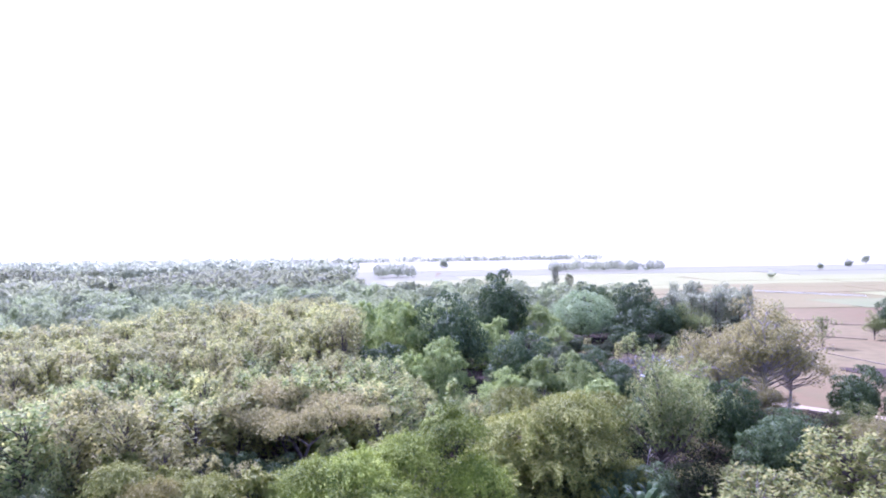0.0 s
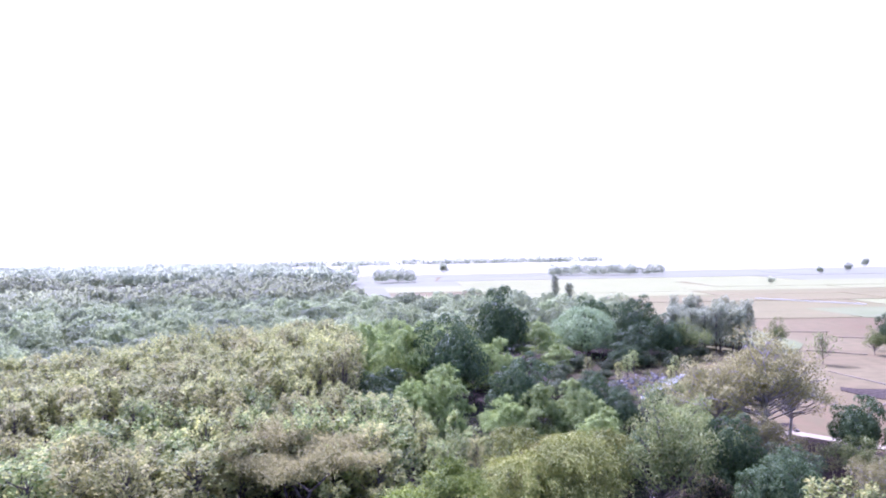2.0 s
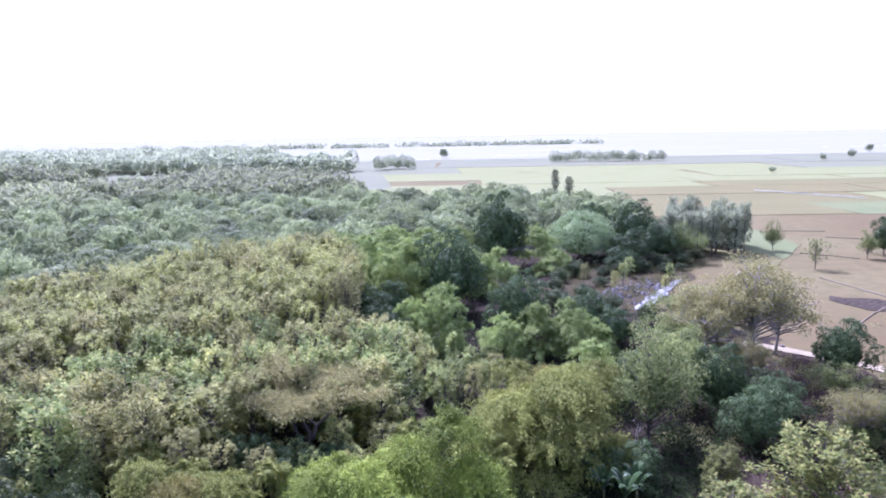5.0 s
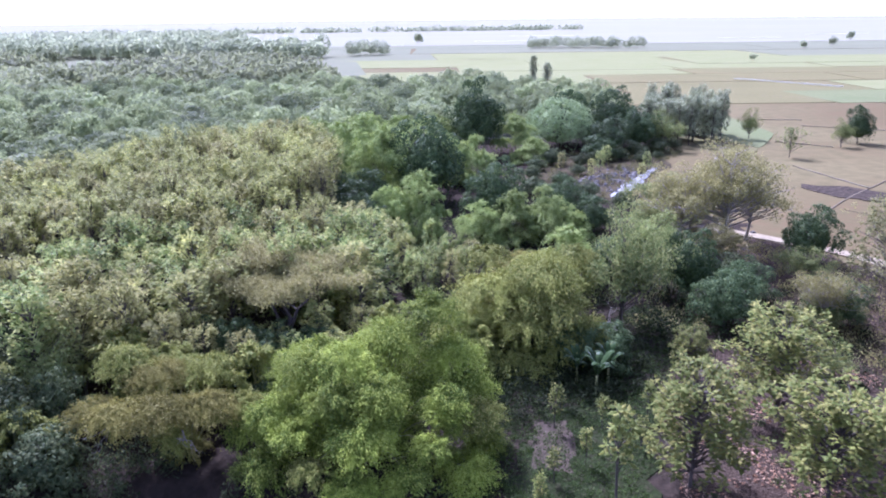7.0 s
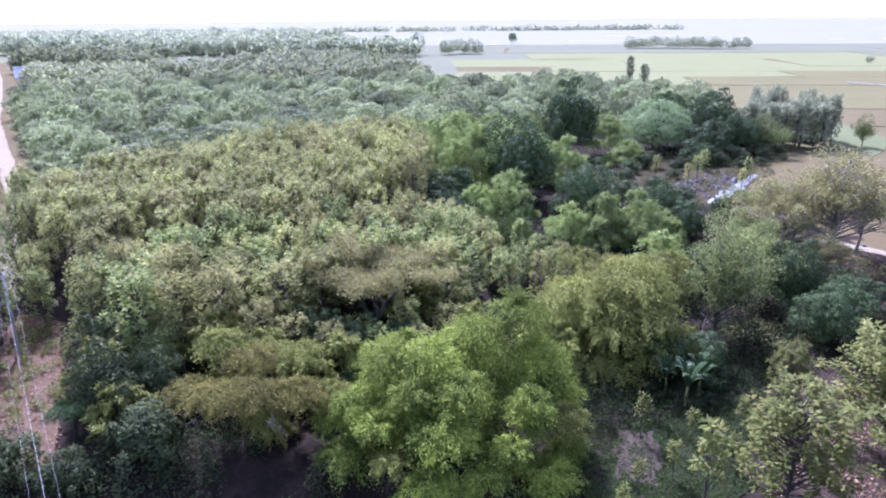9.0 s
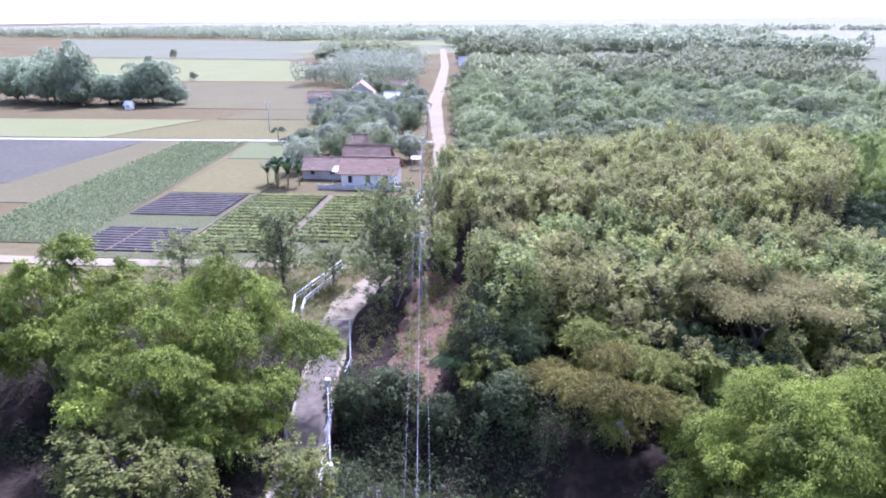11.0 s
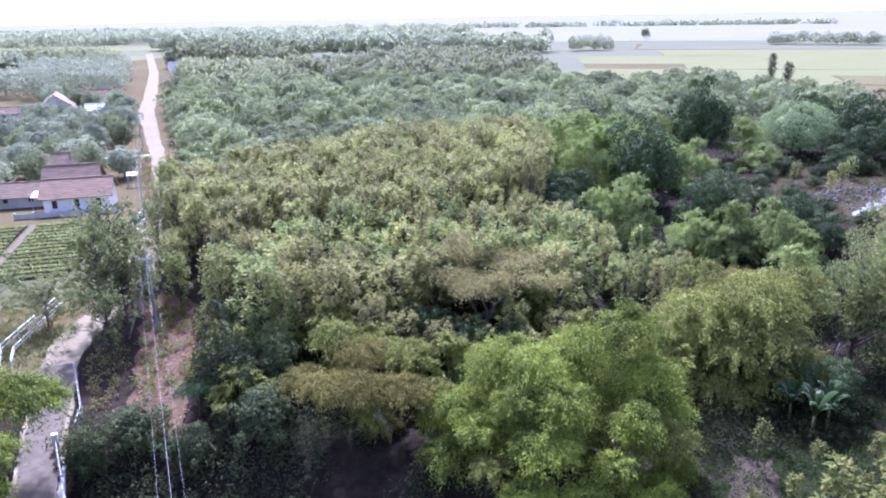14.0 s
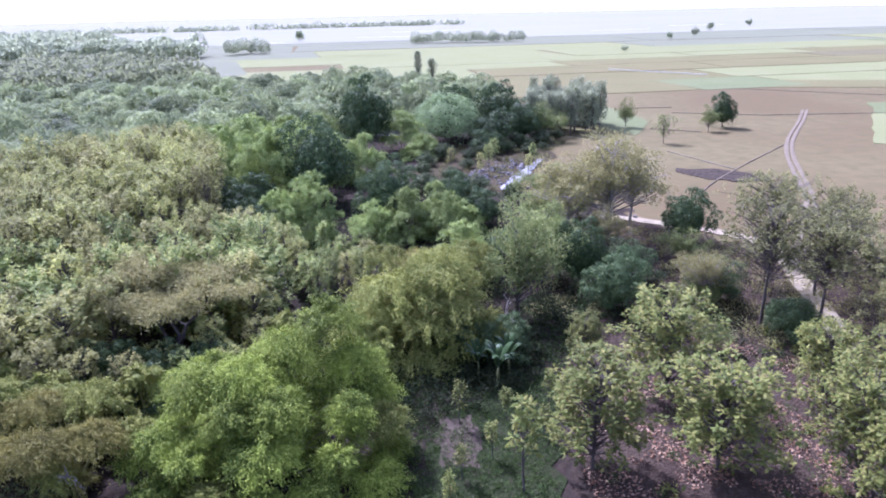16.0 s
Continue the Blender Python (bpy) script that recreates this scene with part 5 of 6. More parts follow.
# ---- village ----
def house(name, label, x, y, turn, w, d, wall, ridge, roof_mat, wall_mat, windows=3, over=0.6):
    """A gabled house: walls with openings, panes, and a two-slope roof with thickness. The front faces its own -y."""
    top = tagged(new(name), label, "house", "village houses")
    th = 0.18
    bm = bmesh.new()
    xs, ww, z0, z1 = [], 0.75, 0.9, 2.15
    for k in range(windows):
        xs.append(-w / 2 + w * (k + 0.5) / windows)
    edges = [-w / 2] + [v for c in xs for v in (c - ww / 2, c + ww / 2)] + [w / 2]
    for k in range(0, len(edges), 2):
        a, b = edges[k], edges[k + 1]
        box(bm, (b - a, th, wall), Matrix.Translation(((a + b) / 2, -d / 2 + th / 2, wall / 2)))
    for c in xs:
        box(bm, (ww, th, z0), Matrix.Translation((c, -d / 2 + th / 2, z0 / 2)))
        box(bm, (ww, th, wall - z1), Matrix.Translation((c, -d / 2 + th / 2, (wall + z1) / 2)))
    box(bm, (w, th, wall), Matrix.Translation((0, d / 2 - th / 2, wall / 2)))
    for s in (-1, 1):
        box(bm, (th, d - 2 * th, wall), Matrix.Translation((s * (w / 2 - th / 2), 0, wall / 2)))
        vs = [bm.verts.new((s * (w / 2 - e), yy, zz)) for e in (0, th) for yy, zz in ((-d / 2, wall), (d / 2, wall), (0, ridge - 0.1))]
        bm.faces.new(vs[:3]), bm.faces.new(vs[3:])
        for i in range(3):
            bm.faces.new((vs[i], vs[(i + 1) % 3], vs[3 + (i + 1) % 3], vs[3 + i]))
    bmesh.ops.recalc_face_normals(bm, faces=bm.faces)
    part("wall", bm_mesh(name + "_wall", bm, wall_mat), top)
    for c in xs:
        bm = bmesh.new()
        box(bm, (ww, 0.05, z1 - z0), Matrix.Translation((c, -d / 2 + 0.12, (z0 + z1) / 2)))
        win = part("window", bm_mesh(name + "_pane", bm, M_GLASSY), top)
        bm = bmesh.new()
        box(bm, (ww + 0.2, 0.1, 0.08), Matrix.Translation((c, -d / 2 - 0.03, z0 - 0.04)))
        part("sill", bm_mesh(name + "_sill", bm, wall_mat), win)
    for s in (-1, 1):
        run = d / 2 + over
        slope = math.atan2(ridge - wall, d / 2)
        n = max(6, int(run / math.cos(slope) / 0.34))
        prof = [(0.0, -0.10)]
        for i in range(n):      # courses of tiles, each lapping over the one below
            prof += [(run * i / n, 0.0 if i == 0 else 0.0), (run * (i + 1) / n, 0.055)]
        prof.append((run, -0.10))
        V, F = [], []
        for e in (-1, 1):
            V += [(e * (w / 2 + over), s * u, ridge - u * math.tan(slope) + q) for u, q in prof]
        m = len(prof)
        F = [(k, k + 1, m + k + 1, m + k) for k in range(m - 1)] + [(m - 1, 0, m, 2 * m - 1), tuple(range(m)), tuple(range(2 * m - 1, m - 1, -1))]
        part("roof", mesh_of(name + "_roof", V, F, roof_mat), top)
    bm = bmesh.new()
    box(bm, (w + 2 * over, 0.28, 0.16), Matrix.Translation((0, 0, ridge + 0.04)), 0.04)
    part("ridge_cap", bm_mesh(name + "_ridge", bm, roof_mat), top)
    top.matrix_basis = pose(x, y, 0, 0, 0, turn)
    return top


house("house", "long white-walled house with a reddish clay tile roof", -84.6, 90.0, 30, 9.4, 6.2, 2.9, 4.9, M_TILE, M_WHITE, 3)
house("house", "low old house with a dark tile roof and pale wall", -96.0, 90.0, 30, 7.4, 5.6, 2.1, 3.6, M_TILE_DARK, M_CONCRETE, 2)
house("house", "old house with a dark tile roof behind the white house", -93.4, 98.6, 30, 8.0, 5.6, 2.6, 4.9, M_TILE_DARK, M_CONCRETE, 2)
house("house", "old house with a dark tile roof among trees", -105.0, 107.0, 30, 8.0, 6.0, 2.6, 4.8, M_TILE_DARK, M_CONCRETE, 2)
house("house", "brown-roofed house with a high gable among village trees", -176.0, 184.0, -50, 12, 9, 3.2, 6.6, M_TILE, M_CONCRETE, 2)
house("house", "long low dark-roofed house in the village", -180.0, 207.0, 36, 16, 7, 2.8, 5.2, M_TILE_DARK, M_CONCRETE, 4)
house("house", "low dark-roofed shed at the field's edge", -184.0, 172.0, 36, 8, 5, 2.2, 3.6, M_TILE_DARK, M_CONCRETE, 1)
house("kiosk", "small open kiosk with a bright white metal roof", -159.5, 181.5, 36, 4.6, 3.6, 2.6, 4.0, M_SHEET, M_CONCRETE, 1)
house("house", "house with a pale tiered roof near the far wood", -234.0, 336.0, 36, 16, 8, 1.8, 6.0, M_CONCRETE, M_WHITE, 3)
house("shrine", "small white hut beside the grove", -222.5, 123.5, 30, 2.2, 2.0, 1.7, 2.6, M_SHEET, M_WHITE, 1, over=0.3)


def lean_to(x, y, turn, w, d, h, material, label):
    """A sheet roof on four posts."""
    top = tagged(new("lean_to"), label, "shelter", "sheet-roofed shelters")
    bm = bmesh.new()
    for k in range(int(w / 0.5)):
        box(bm, (0.48, d, 0.03), Matrix.Translation((-w / 2 + 0.25 + 0.5 * k, 0, h + 0.02 * (k % 2))) @ pose(0, 0, 0, 10))
    part("roof", bm_mesh("lean_to_roof", bm, material), top)
    for sx in (-1, 1):
        for sy in (-1, 1):
            bm = bmesh.new()
            box(bm, (0.1, 0.1, h), Matrix.Translation((sx * (w / 2 - 0.15), sy * (d / 2 - 0.15), h / 2)), 0.01)
            part("post", bm_mesh("lean_to_post", bm, M_POLE), top)
    top.matrix_basis = pose(x, y, 0, 0, 0, turn)


lean_to(-90.2, 87.6, 30, 2.2, 2.6, 2.5, M_SHEET, "white sheet-roofed lean-to beside the house")
lean_to(-86.5, 104.8, 30, 2.0, 1.6, 2.2, M_SHEET, "pale sheet-roofed shelter by the road")


def garden_wall(a, b, h, material, label):
    a, b = Vector(a), Vector(b)
    n = max(2, int((b - a).length / 2.4))
    top = tagged(new("garden_wall"), label, "wall", kind="structure")
    bm = bmesh.new()
    L = (b - a).length
    box(bm, (L, 0.14, h), Matrix.Translation((0, 0, h / 2)), 0.02)
    part("panel", bm_mesh("garden_wall_panel", bm, material), top)
    pier = bmesh.new()
    box(pier, (0.28, 0.28, h + 0.2), Matrix.Translation((0, 0, (h + 0.2) / 2)), 0.03)
    me = bm_mesh("garden_wall_pier", pier, material)
    for k in range(n + 1):
        part("pier", me, top).location = (-L / 2 + L * k / n, 0, 0)
    c = (a + b) / 2
    top.matrix_basis = pose(c.x, c.y, 0, 0, 0, math.degrees(math.atan2(b.y - a.y, b.x - a.x)))


garden_wall((-89.6, 81.8), (-76.4, 89.4), 0.8, M_CONCRETE, "low grey yard wall in front of the white house")
garden_wall((-67.5, 79.0), (-74.0, 92.0), 0.8, M_WHITE, "low white wall along the village road")
garden_wall((-66.6, 79.8), (-73.2, 92.6), 0.5, M_PALE, "pale kerb wall along the village road")


def railing(pts, label, h=1.0, spacing=1.6, stout=0.1, rails=(0.5, 0.92), bar=0.04, paint=None):
    """Posts with rails between them along pts."""
    top = tagged(new("bridge_railing"), label, "railing", "road railings")
    post = bmesh.new()
    box(post, (stout, stout, h + 0.25), Matrix.Translation((0, 0, (h - 0.25) / 2)), 0.02)
    pm = bm_mesh("railing_post", post, paint or M_RAIL)
    for a, b in zip(pts, pts[1:]):
        a, b = Vector(a), Vector(b)
        L = (b - a).length
        n = max(1, round(L / spacing))
        ang = math.degrees(math.atan2(b.y - a.y, b.x - a.x))
        for k in range(n + (b == Vector(pts[-1]))):
            p = a.lerp(b, k / n)
            part("post", pm, top).matrix_basis = pose(p.x, p.y, 0, 0, 0, ang)
        for z in rails:
            bm = bmesh.new()
            box(bm, (L, bar * 0.8, bar), pose((a.x + b.x) / 2, (a.y + b.y) / 2, z, 0, 0, ang), 0.01)
            part("rail", bm_mesh("railing_rail", bm, paint or M_RAIL), top)


railing([(-37.4, 33.7), (-29.6, 26.4)], "white pipe railing with posts along the bridge", 1.0, 1.5, 0.12, (0.5, 0.92), 0.07, M_CONCRETE)
railing([(-44.6, 43.5), (-39.1, 38.0), (-37.8, 36.0)], "weathered white railing with closely set posts by the road", 1.1, 0.8, 0.14, (0.5, 0.98), 0.07, M_CONCRETE)
railing([(-37.5, 29.7), (-32.2, 24.9), (-28, 20.6)], "grimy pipe railing along the far side of the bridge", 1.0, 1.5)
railing([(-58.0, 55.9), (-54.2, 45.2), (-50.6, 41.6)], "white roadside guard railing", 0.9, 1.6, 0.14, (0.45, 0.85), 0.12, M_WHITE)
railing([(-56.6, 55.2), (-52.9, 45.4), (-51.0, 43.2)], "second white roadside guard railing", 0.8, 1.6, 0.14, (0.45, 0.75), 0.12, M_WHITE)
bm = bmesh.new()
for px_, py_ in ((-37.6, 33.9), (-29.4, 26.2)):
    box(bm, (0.4, 0.4, 1.4), pose(px_, py_, 0.7, 0, 0, 45), 0.04)
    tagged(new("bridge_pillar", bm_mesh("bridge_pillar", bm, M_WHITE)), "white end pillar of the bridge railing", "pillar", "bridge pillars")
    bm = bmesh.new()
bm.free()
bm = bmesh.new()
box(bm, (11, 3.1, 0.5), pose(-34.3, 28.5, -0.32, 0, 0, -49), 0.04)
tagged(new("bridge_deck", bm_mesh("bridge_deck", bm, M_POLE)), "grey concrete bridge deck over the stream", "bridge", kind="structure")


# ---- power line ----
def power_pole(x, y, h, turn, label, lean=0.0):
    top = tagged(new("power_pole"), label, "power pole", "power poles")
    V, F = [], []
    tube(V, F, [(0, 0, -0.3), (0, 0, h * 0.5), (0, 0, h)], (0.15, 0.125, 0.1), 8)
    part("shaft", mesh_of("pole_shaft", V, F, M_POLE, True), top)
    bm = bmesh.new()
    box(bm, (1.5, 0.1, 0.1), Matrix.Translation((0, 0, h - 0.3)), 0.01)
    part("crossarm", bm_mesh("pole_crossarm", bm, M_POLE), top)
    for k in (-0.65, -0.05, 0.55):
        V, F = [], []
        tube(V, F, [(k, 0, h - 0.25), (k, 0, h - 0.1), (k, 0, h)], (0.03, 0.05, 0.03), 6)
        part("insulator", mesh_of("pole_insulator", V, F, M_WHITE, True), top)
    top.matrix_basis = pose(x, y, 0, lean, 0, turn)


def cable(a, b, sag, rad, label):
    V, F = [], []
    a, b = Vector(a), Vector(b)
    tube(V, F, [a.lerp(b, i / 16) - Vector((0, 0, sag * 4 * (i / 16) * (1 - i / 16))) for i in range(17)], [rad] * 17, 5)
    tagged(new("power_cable", mesh_of("power_cable", V, F, M_WIRE, True)), label, "cable", "power cables")


POLES = [(-110, 138), (-72, 88.5), (-43.4, 52.9), (7, -9.8)]
for (px_, py_), label in zip(POLES, ("beside the village road", "at the yard gate", "beside the road", "across the stream")):
    power_pole(px_, py_, 7.6, 38, "grey concrete power pole " + label)
power_pole(-148, 119.5, 7.5, 30, "thin pole on the field lane")
for k, rad in ((-0.65, 0.005), (-0.05, 0.010), (0.55, 0.005)):
    ox, oy = k * 0.79, k * 0.61
    for (ax, ay), (bx, by), sag, label in zip(POLES, POLES[1:], (0.6, 0.6, 0.5), ("along the road", "past the yard gate", "crossing the stream")):
        cable((ax + ox, ay + oy, 7.6), (bx + ox, by + oy, 7.6), sag, rad, "overhead aluminium power cable " + label)
V, F = [], []
tube(V, F, [(-43.4, 52.8, 6.2), (-44.9, 50.6, -0.1)], (0.07, 0.09), 6)
tagged(new("pole_strut", mesh_of("pole_strut", V, F, M_POLE, True)), "leaning strut propped against the power pole", "strut")


# ---- vegetable beds ----
def bed(a0, a1, b, width, high, soil, leaves, name, label, group, seed, per_m=26, leaf=0.22):
    """One raised bed, with its plants where it has any."""
    rng = np.random.default_rng(seed)
    top = tagged(new(name), label, "vegetable bed", group)
    V, F = [], []
    n = int((a1 - a0) / 1.2)
    prof = ((-0.5, -0.05), (-0.38, 1.0), (0.0, 1.08), (0.38, 1.0), (0.5, -0.05))
    for i in range(n + 1):
        a = a0 + (a1 - a0) * i / n
        for f, z in prof:
            x, y = at(a, b + f * width * (1 + rng.normal() * 0.04))
            V.append((x, y, high * z * (1 + rng.normal() * 0.06) + 0.06))
        if i:
            o = 5 * (i - 1)
            F += [(o + k, o + k + 1, o + k + 6, o + k + 5) for k in range(4)]
    part("soil", mesh_of(name + "_soil", V, F, soil, False), top)
    if leaves:
        m = int((a1 - a0) * per_m)
        aa, bb = rng.uniform(a0, a1, m), b + rng.normal(0, 0.2, m) * width
        P = np.array([(*at(p, q), 0) for p, q in zip(aa, bb)]) + np.stack([np.zeros(m), np.zeros(m), high + 0.05 + rng.random(m) * 0.1], 1)
        way = unit(rng.normal(size=(m, 3)) * (0.8, 0.8, 0.4) + (0, 0, 0.8))
        L = leaf * rng.uniform(0.7, 1.3, m)
        tagged(part("foliage", mesh_of(name + "_plants", *blades(rng, P, way, L, L * 0.5), leaves), top), kind="stuff")


for i in range(18):
    b = -1.0 - 1.66 * i
    bed(0.9, 12.4, b, 1.3, 0.22, M_YARD, M_CROP, "crop_bed", "raised bed of bright green leafy crop", "green crop beds", 200 + i, 60)
    if i < 15:
        bed(14.0, 26.0 - 0.25 * i, b, 1.3, 0.22, M_YARD, M_CROP, "crop_bed", "raised bed of bright green leafy crop", "green crop beds", 230 + i, 60)
for i in range(12):
    bed(-14.8, -0.9, -0.9 - 1.12 * i, 0.72, 0.2, M_MULCH, None, "mulched_bed", "narrow raised bed under dark violet mulch", "dark mulched beds", 260 + i)
for i in range(10):
    bed(-13.8, -0.9, -20.6 - 1.08 * i, 0.72, 0.2, M_MULCH, None, "mulched_bed", "narrow raised bed under dark violet mulch", "dark mulched beds", 280 + i)
sheet("mulch_ground", [at(-15.2, -0.2), at(-0.5, -0.2), at(-0.5, -14.0), at(-15, -14.0)], M_PINK, "bare pinkish soil between the dark beds", 0.05, "ground")
sheet("mulch_ground", [at(-14.2, -20), at(-0.5, -20), at(-0.5, -31.6), at(-14, -31.6)], M_PINK, "bare pinkish soil between the dark beds", 0.05, "ground")
ribbon("bed_path", [at(0.0, 0.3), at(0.1, -16), at(0.2, -32)], 0.35, M_TRACK, "narrow pale path between the beds", 0.22, "path", 0.02)
ribbon("bed_path", [at(-8.5, -20), at(-8.4, -31)], 0.25, M_TRACK, "narrow pale path across the dark beds", 0.28, "path", 0.02)
rng = np.random.default_rng(77)
P = []
for i in range(24):
    for k in range(46):
        f = k / 46
        b = -27 + 77 * f + rng.normal() * 0.12
        lo, hi = -15.0 - 6.0 * f, -33.0 - 3.0 * f
        a = lo + (hi - lo) * (i + 0.5) / 24 + rng.normal() * 0.15
        n = 16
        d = unit(rng.normal(size=(n, 3)) + (0, 0, 0.6))
        x, y = at(a, b)
        P.append(np.array((x, y, 0.3)) + d * rng.uniform(0.3, 1, (n, 1)) * (0.55, 0.45, 0.32))
P = np.concatenate(P)
way = unit(rng.normal(size=P.shape) + (0, 0, -0.1))
L = 0.36 * rng.uniform(0.6, 1.3, len(P))
tagged(new("cassava_field", mesh_of("cassava_field", *blades(rng, P, way, L, L * 0.6, face=np.array((0, 0, 0.9))), M_CASSAVA)), "strip of leafy green cassava planted in rows", "crop", kind="stuff")
sheet("field_plot", [at(-33.5, -28), at(-14.6, -28), at(-20.6, 50.5), at(-36.2, 50.5)], M_GRASS, "grassy soil under the cassava rows", 0.045, "field")


# ---- undergrowth, litter and rubble ----
def brush(name, spots, radius, high, per, leaf, material, label, category, seed):
    rng = np.random.default_rng(seed)
    P = []
    for x, y in spots:
        r, h = radius * rng.uniform(0.5, 1.3), high * rng.uniform(0.5, 1.3)
        d = unit(rng.normal(size=(per, 3)))
        d[:, 2] = np.abs(d[:, 2])
        P.append(np.array((x, y, ground_z(x, y))) + d * rng.uniform(0.35, 1, (per, 1)) * (r, r, h))
    P = np.concatenate(P)
    way = unit(rng.normal(size=P.shape) + (0, 0, 0.1))
    L = leaf * rng.uniform(0.6, 1.3, len(P))
    return tagged(new(name, mesh_of(name, *blades(rng, P, way, L, L * 0.45), material)), label, category, kind="stuff")


RAVINE = [(-39, 37.5), (-38, 34), (-30, 27), (-24, 20), (6, 20), (8, 34), (2, 36), (-10, 36), (-20, 42), (-28, 38), (-34, 37)]
brush("undergrowth", scatter(RAVINE, 1.5, 41, 0.9, avoid=[(-16, 37, 3.0)]), 1.5, 2.2, 150, 0.27, M_SHRUB, "dark tangled undergrowth along the stream", "undergrowth", 42)
EDGE = [(-49, 61), (-42, 59), (-34.5, 46), (-29, 36), (-33, 35), (-40, 45)]
brush("undergrowth", scatter(EDGE, 1.7, 43, 0.55), 0.7, 0.8, 70, 0.22, M_RUST, "dry brown weeds below the power line", "undergrowth", 44)
brush("undergrowth", scatter(EDGE, 2.1, 89, 0.8), 0.8, 1.5, 60, 0.32, M_LIGHT, "pale green seedlings on the strip below the power line", "undergrowth", 90)
brush("undergrowth", scatter([(-45, 46), (-39.5, 38.5), (-37, 39), (-42, 47), (-47, 52)], 1.3, 91, 0.8), 0.8, 1.0, 70, 0.2, M_TAN, "dry twiggy brush behind the road railing", "undergrowth", 92)
brush("undergrowth", scatter([(2, 34), (12, 30), (15, 40), (18, 48), (26, 58), (30, 60), (22, 66), (14, 56), (4, 50)], 0.75, 45, 0.85), 0.75, 0.42, 60, 0.17, M_WEEDS, "low green weeds on the open ground", "undergrowth", 46)
brush("undergrowth", scatter([(20, 58), (36, 62), (46, 80), (40, 96), (28, 84), (18, 70)], 2.2, 47, 0.75), 1.2, 1.3, 90, 0.24, M_TAN, "dry brown thicket under the trees", "undergrowth", 48)
brush("undergrowth", scatter([(3, 45), (9, 44), (15, 46), (20, 55), (25, 61), (16, 61), (7, 57)], 1.6, 71, 0.85), 1.3, 2.3, 130, 0.26, M_BUSH, "thicket under the bamboo, coloured dark as in shade", "undergrowth", 72)
brush("undergrowth", scatter([(-60, 70), (-55, 66), (-60, 76), (-84, 106), (-102, 130), (-108, 134), (-74, 92)], 1.6, 73, 0.8), 1.0, 1.1, 70, 0.26, M_TAN, "dry weeds along the village road verge", "undergrowth", 74)
brush("undergrowth", scatter([(16, 26), (44, 24), (48, 44), (34, 56), (22, 52), (16, 42)], 1.7, 69, 0.45), 0.7, 0.4, 50, 0.18, M_WEEDS, "low weeds among the fallen leaves", "undergrowth", 70)
brush("undergrowth", scatter([(38, 42), (54, 44), (60, 66), (48, 76), (36, 62)], 1.6, 49, 0.75), 1.1, 1.5, 90, 0.22, M_TAN, "dry brown bushes beside the dirt road", "undergrowth", 50)
brush("undergrowth", scatter([(-78, 38), (-52, 32), (-47, 42), (-54, 58), (-62, 60), (-80, 46)], 1.7, 51, 0.75), 1.1, 1.3, 90, 0.22, M_LIGHT, "weeds on the verge below the vegetable beds", "undergrowth", 52)
brush("undergrowth", scatter([(-6, 46), (16, 46), (26, 62), (30, 78), (26, 104), (20, 112), (-14, 100), (-8, 78)], 2.1, 67, 0.8), 1.4, 1.6, 100, 0.28, M_BUSH, "low thicket between the bamboo clumps, coloured dark as in shade", "undergrowth", 68)
brush("undergrowth", scatter([(17, 104), (34, 110), (46, 132), (60, 152), (48, 154), (22, 142)], 2.6, 55, 0.62), 1.2, 1.5, 90, 0.26, M_STEM, "low bushes round the stony channel", "undergrowth", 56)
brush("undergrowth", scatter([(15, 27), (44, 24), (48, 44), (36, 58), (24, 54), (17, 44)], 3.6, 81, 0.5), 0.8, 1.1, 40, 0.42, M_YARD_LEAF, "big-leaved green seedlings under the yard trees", "undergrowth", 82)
brush("undergrowth", scatter([(26, 50), (36, 46), (46, 48), (48, 60), (40, 70), (30, 64), (24, 56)], 1.9, 83, 0.7), 1.1, 1.2, 90, 0.24, M_BUSH, "low bushes between the trees, coloured dark as in shade", "undergrowth", 84)
brush("undergrowth", scatter([(-52, 14), (-34, 14), (-33, 24), (-40, 33), (-50, 32), (-60, 24)], 1.8, 85, 0.85), 1.4, 2.4, 130, 0.27, M_BUSH, "tangled undergrowth below the roadside bamboo, coloured dark as in shade", "undergrowth", 86)
brush("undergrowth", scatter([(-62, 62), (-57, 60), (-53, 50), (-48, 44), (-56, 42), (-66, 48)], 1.5, 87, 0.8), 0.8, 0.45, 70, 0.2, M_YARD_LEAF, "green weeds beside the road railing", "undergrowth", 88)
rng = np.random.default_rng(78)
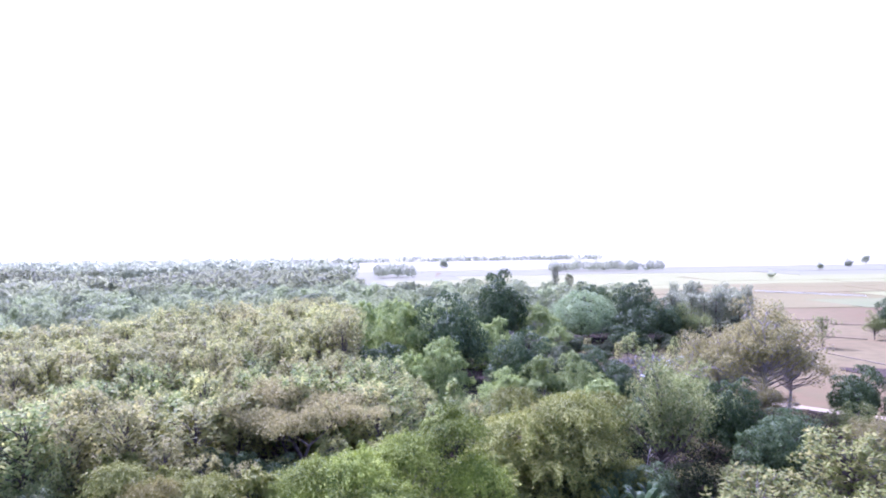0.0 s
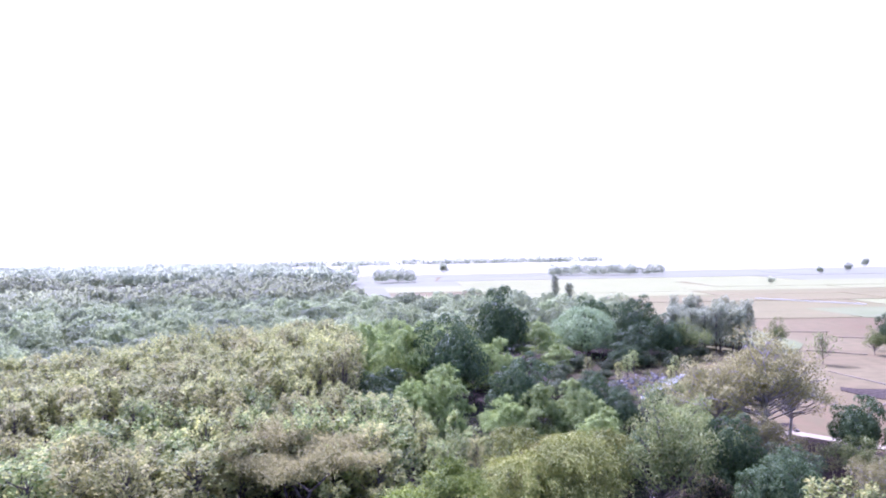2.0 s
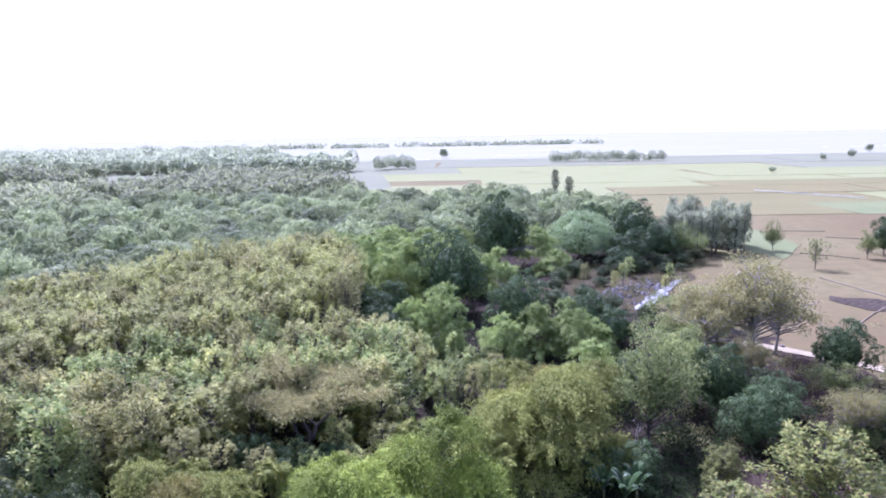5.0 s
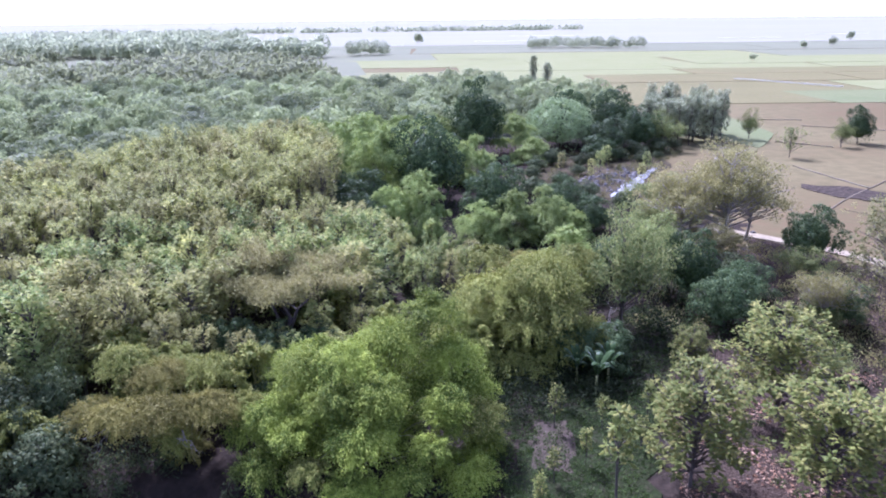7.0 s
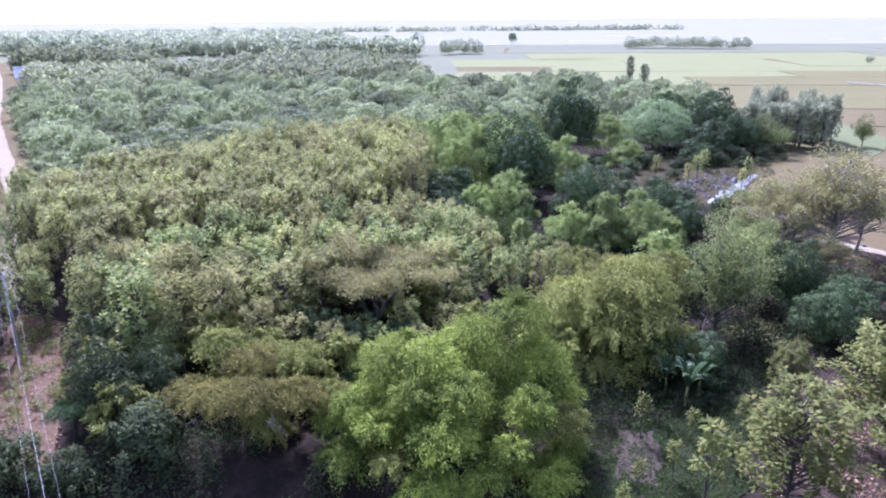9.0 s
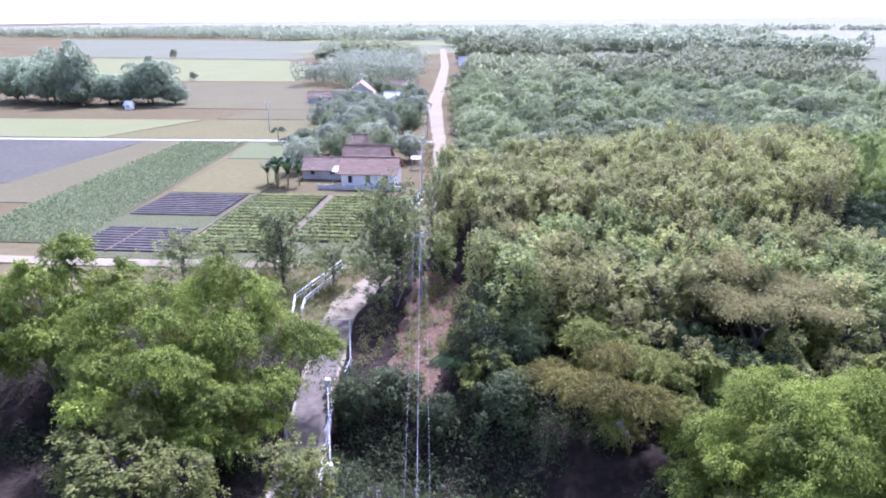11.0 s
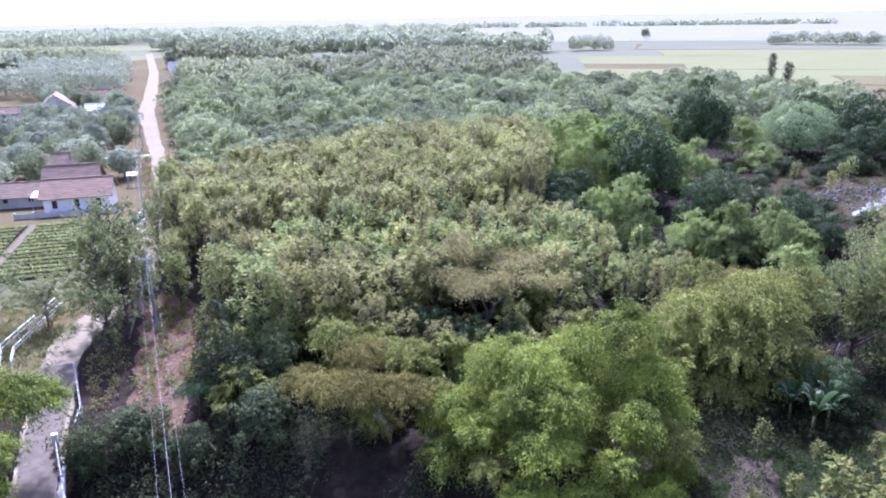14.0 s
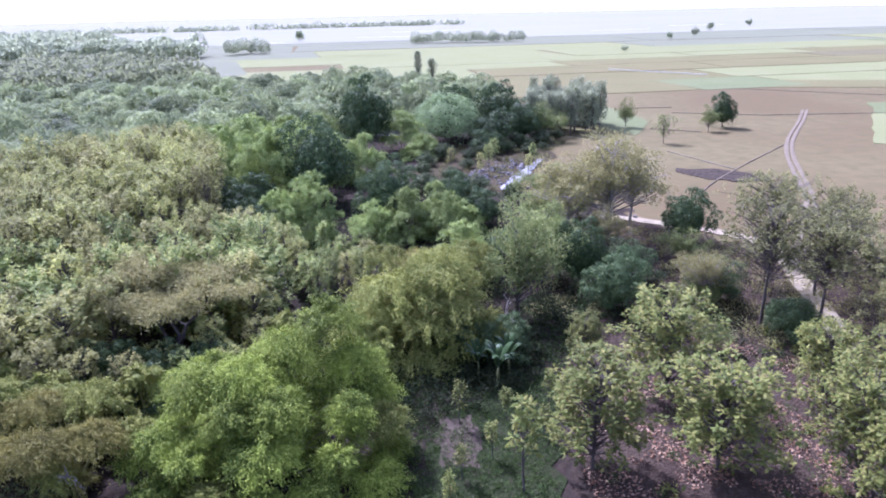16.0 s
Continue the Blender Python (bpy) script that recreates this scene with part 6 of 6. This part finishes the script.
P = np.array([(x, y, 0.03) for x, y in scatter([(14, 24), (46, 22), (48, 46), (34, 54), (24, 52), (17, 44)], 0.21, 57, 0.85, 0.5) if noise.noise((x * 0.3, y * 0.3, 3.0)) > 0.02 + 0.15 * noise.noise((x * 1.3, y * 1.3, 7.0))])
way = unit(rng.normal(size=P.shape) * (1, 1, 0.25))
L = 0.22 * rng.uniform(0.6, 1.4, len(P))
tagged(new("leaf_litter", mesh_of("leaf_litter", *blades(rng, P, way, L, L * 0.6), M_LITTER)), "brown fallen teak leaves on bare soil", "leaf litter", kind="stuff")
P = np.array([(x, y, 0.05) for x, y in scatter(EDGE, 0.4, 58, 0.7, 0.5)])
way = unit(rng.normal(size=P.shape) * (1, 1, 0.25))
L = 0.3 * rng.uniform(0.6, 1.4, len(P))
tagged(new("leaf_litter", mesh_of("leaf_litter", *blades(rng, P, way, L, L * 0.6), M_LITTER)), "brown fallen leaves under the power line", "leaf litter", kind="stuff")


def rubble(spots, size, label, seed):
    rng = random.Random(seed)
    V, F = [], []
    for x, y in spots:
        s, z = size * rng.uniform(0.4, 1.5), ground_z(x, y)
        ring = [(x + math.cos(a) * s * rng.uniform(0.7, 1.2), y + math.sin(a) * s * rng.uniform(0.7, 1.2)) for a in (0.3, 1.5, 2.8, 4.0, 5.2)]
        o = len(V)
        V += [(px, py, z - 0.05) for px, py in ring] + [(x + (px - x) * 0.6, y + (py - y) * 0.6, z + s * rng.uniform(0.5, 0.9)) for px, py in ring]
        F += [(o + k, o + (k + 1) % 5, o + 5 + (k + 1) % 5, o + 5 + k) for k in range(5)] + [(o + 5, o + 6, o + 7, o + 8, o + 9)]
    tagged(new("rubble", mesh_of("rubble", V, F, M_RUBBLE)), label, "rubble", kind="stuff")


rubble(scatter([(24, 112), (33, 113), (42, 130), (38, 134), (28, 124)], 1.0, 61, 0.55), 0.4, "pale stones and rubbish strewn beside the channel", 62)
rubble(scatter([(-31, 27), (-24, 25), (-18, 30), (-24, 34)], 0.8, 63, 0.6), 0.3, "pale stones in the stream bed", 64)
rubble(scatter([(31, 76), (40, 82), (46, 90), (38, 94)], 1.5, 65, 0.35), 0.35, "pale rubbish strewn under the withered trees", 66)
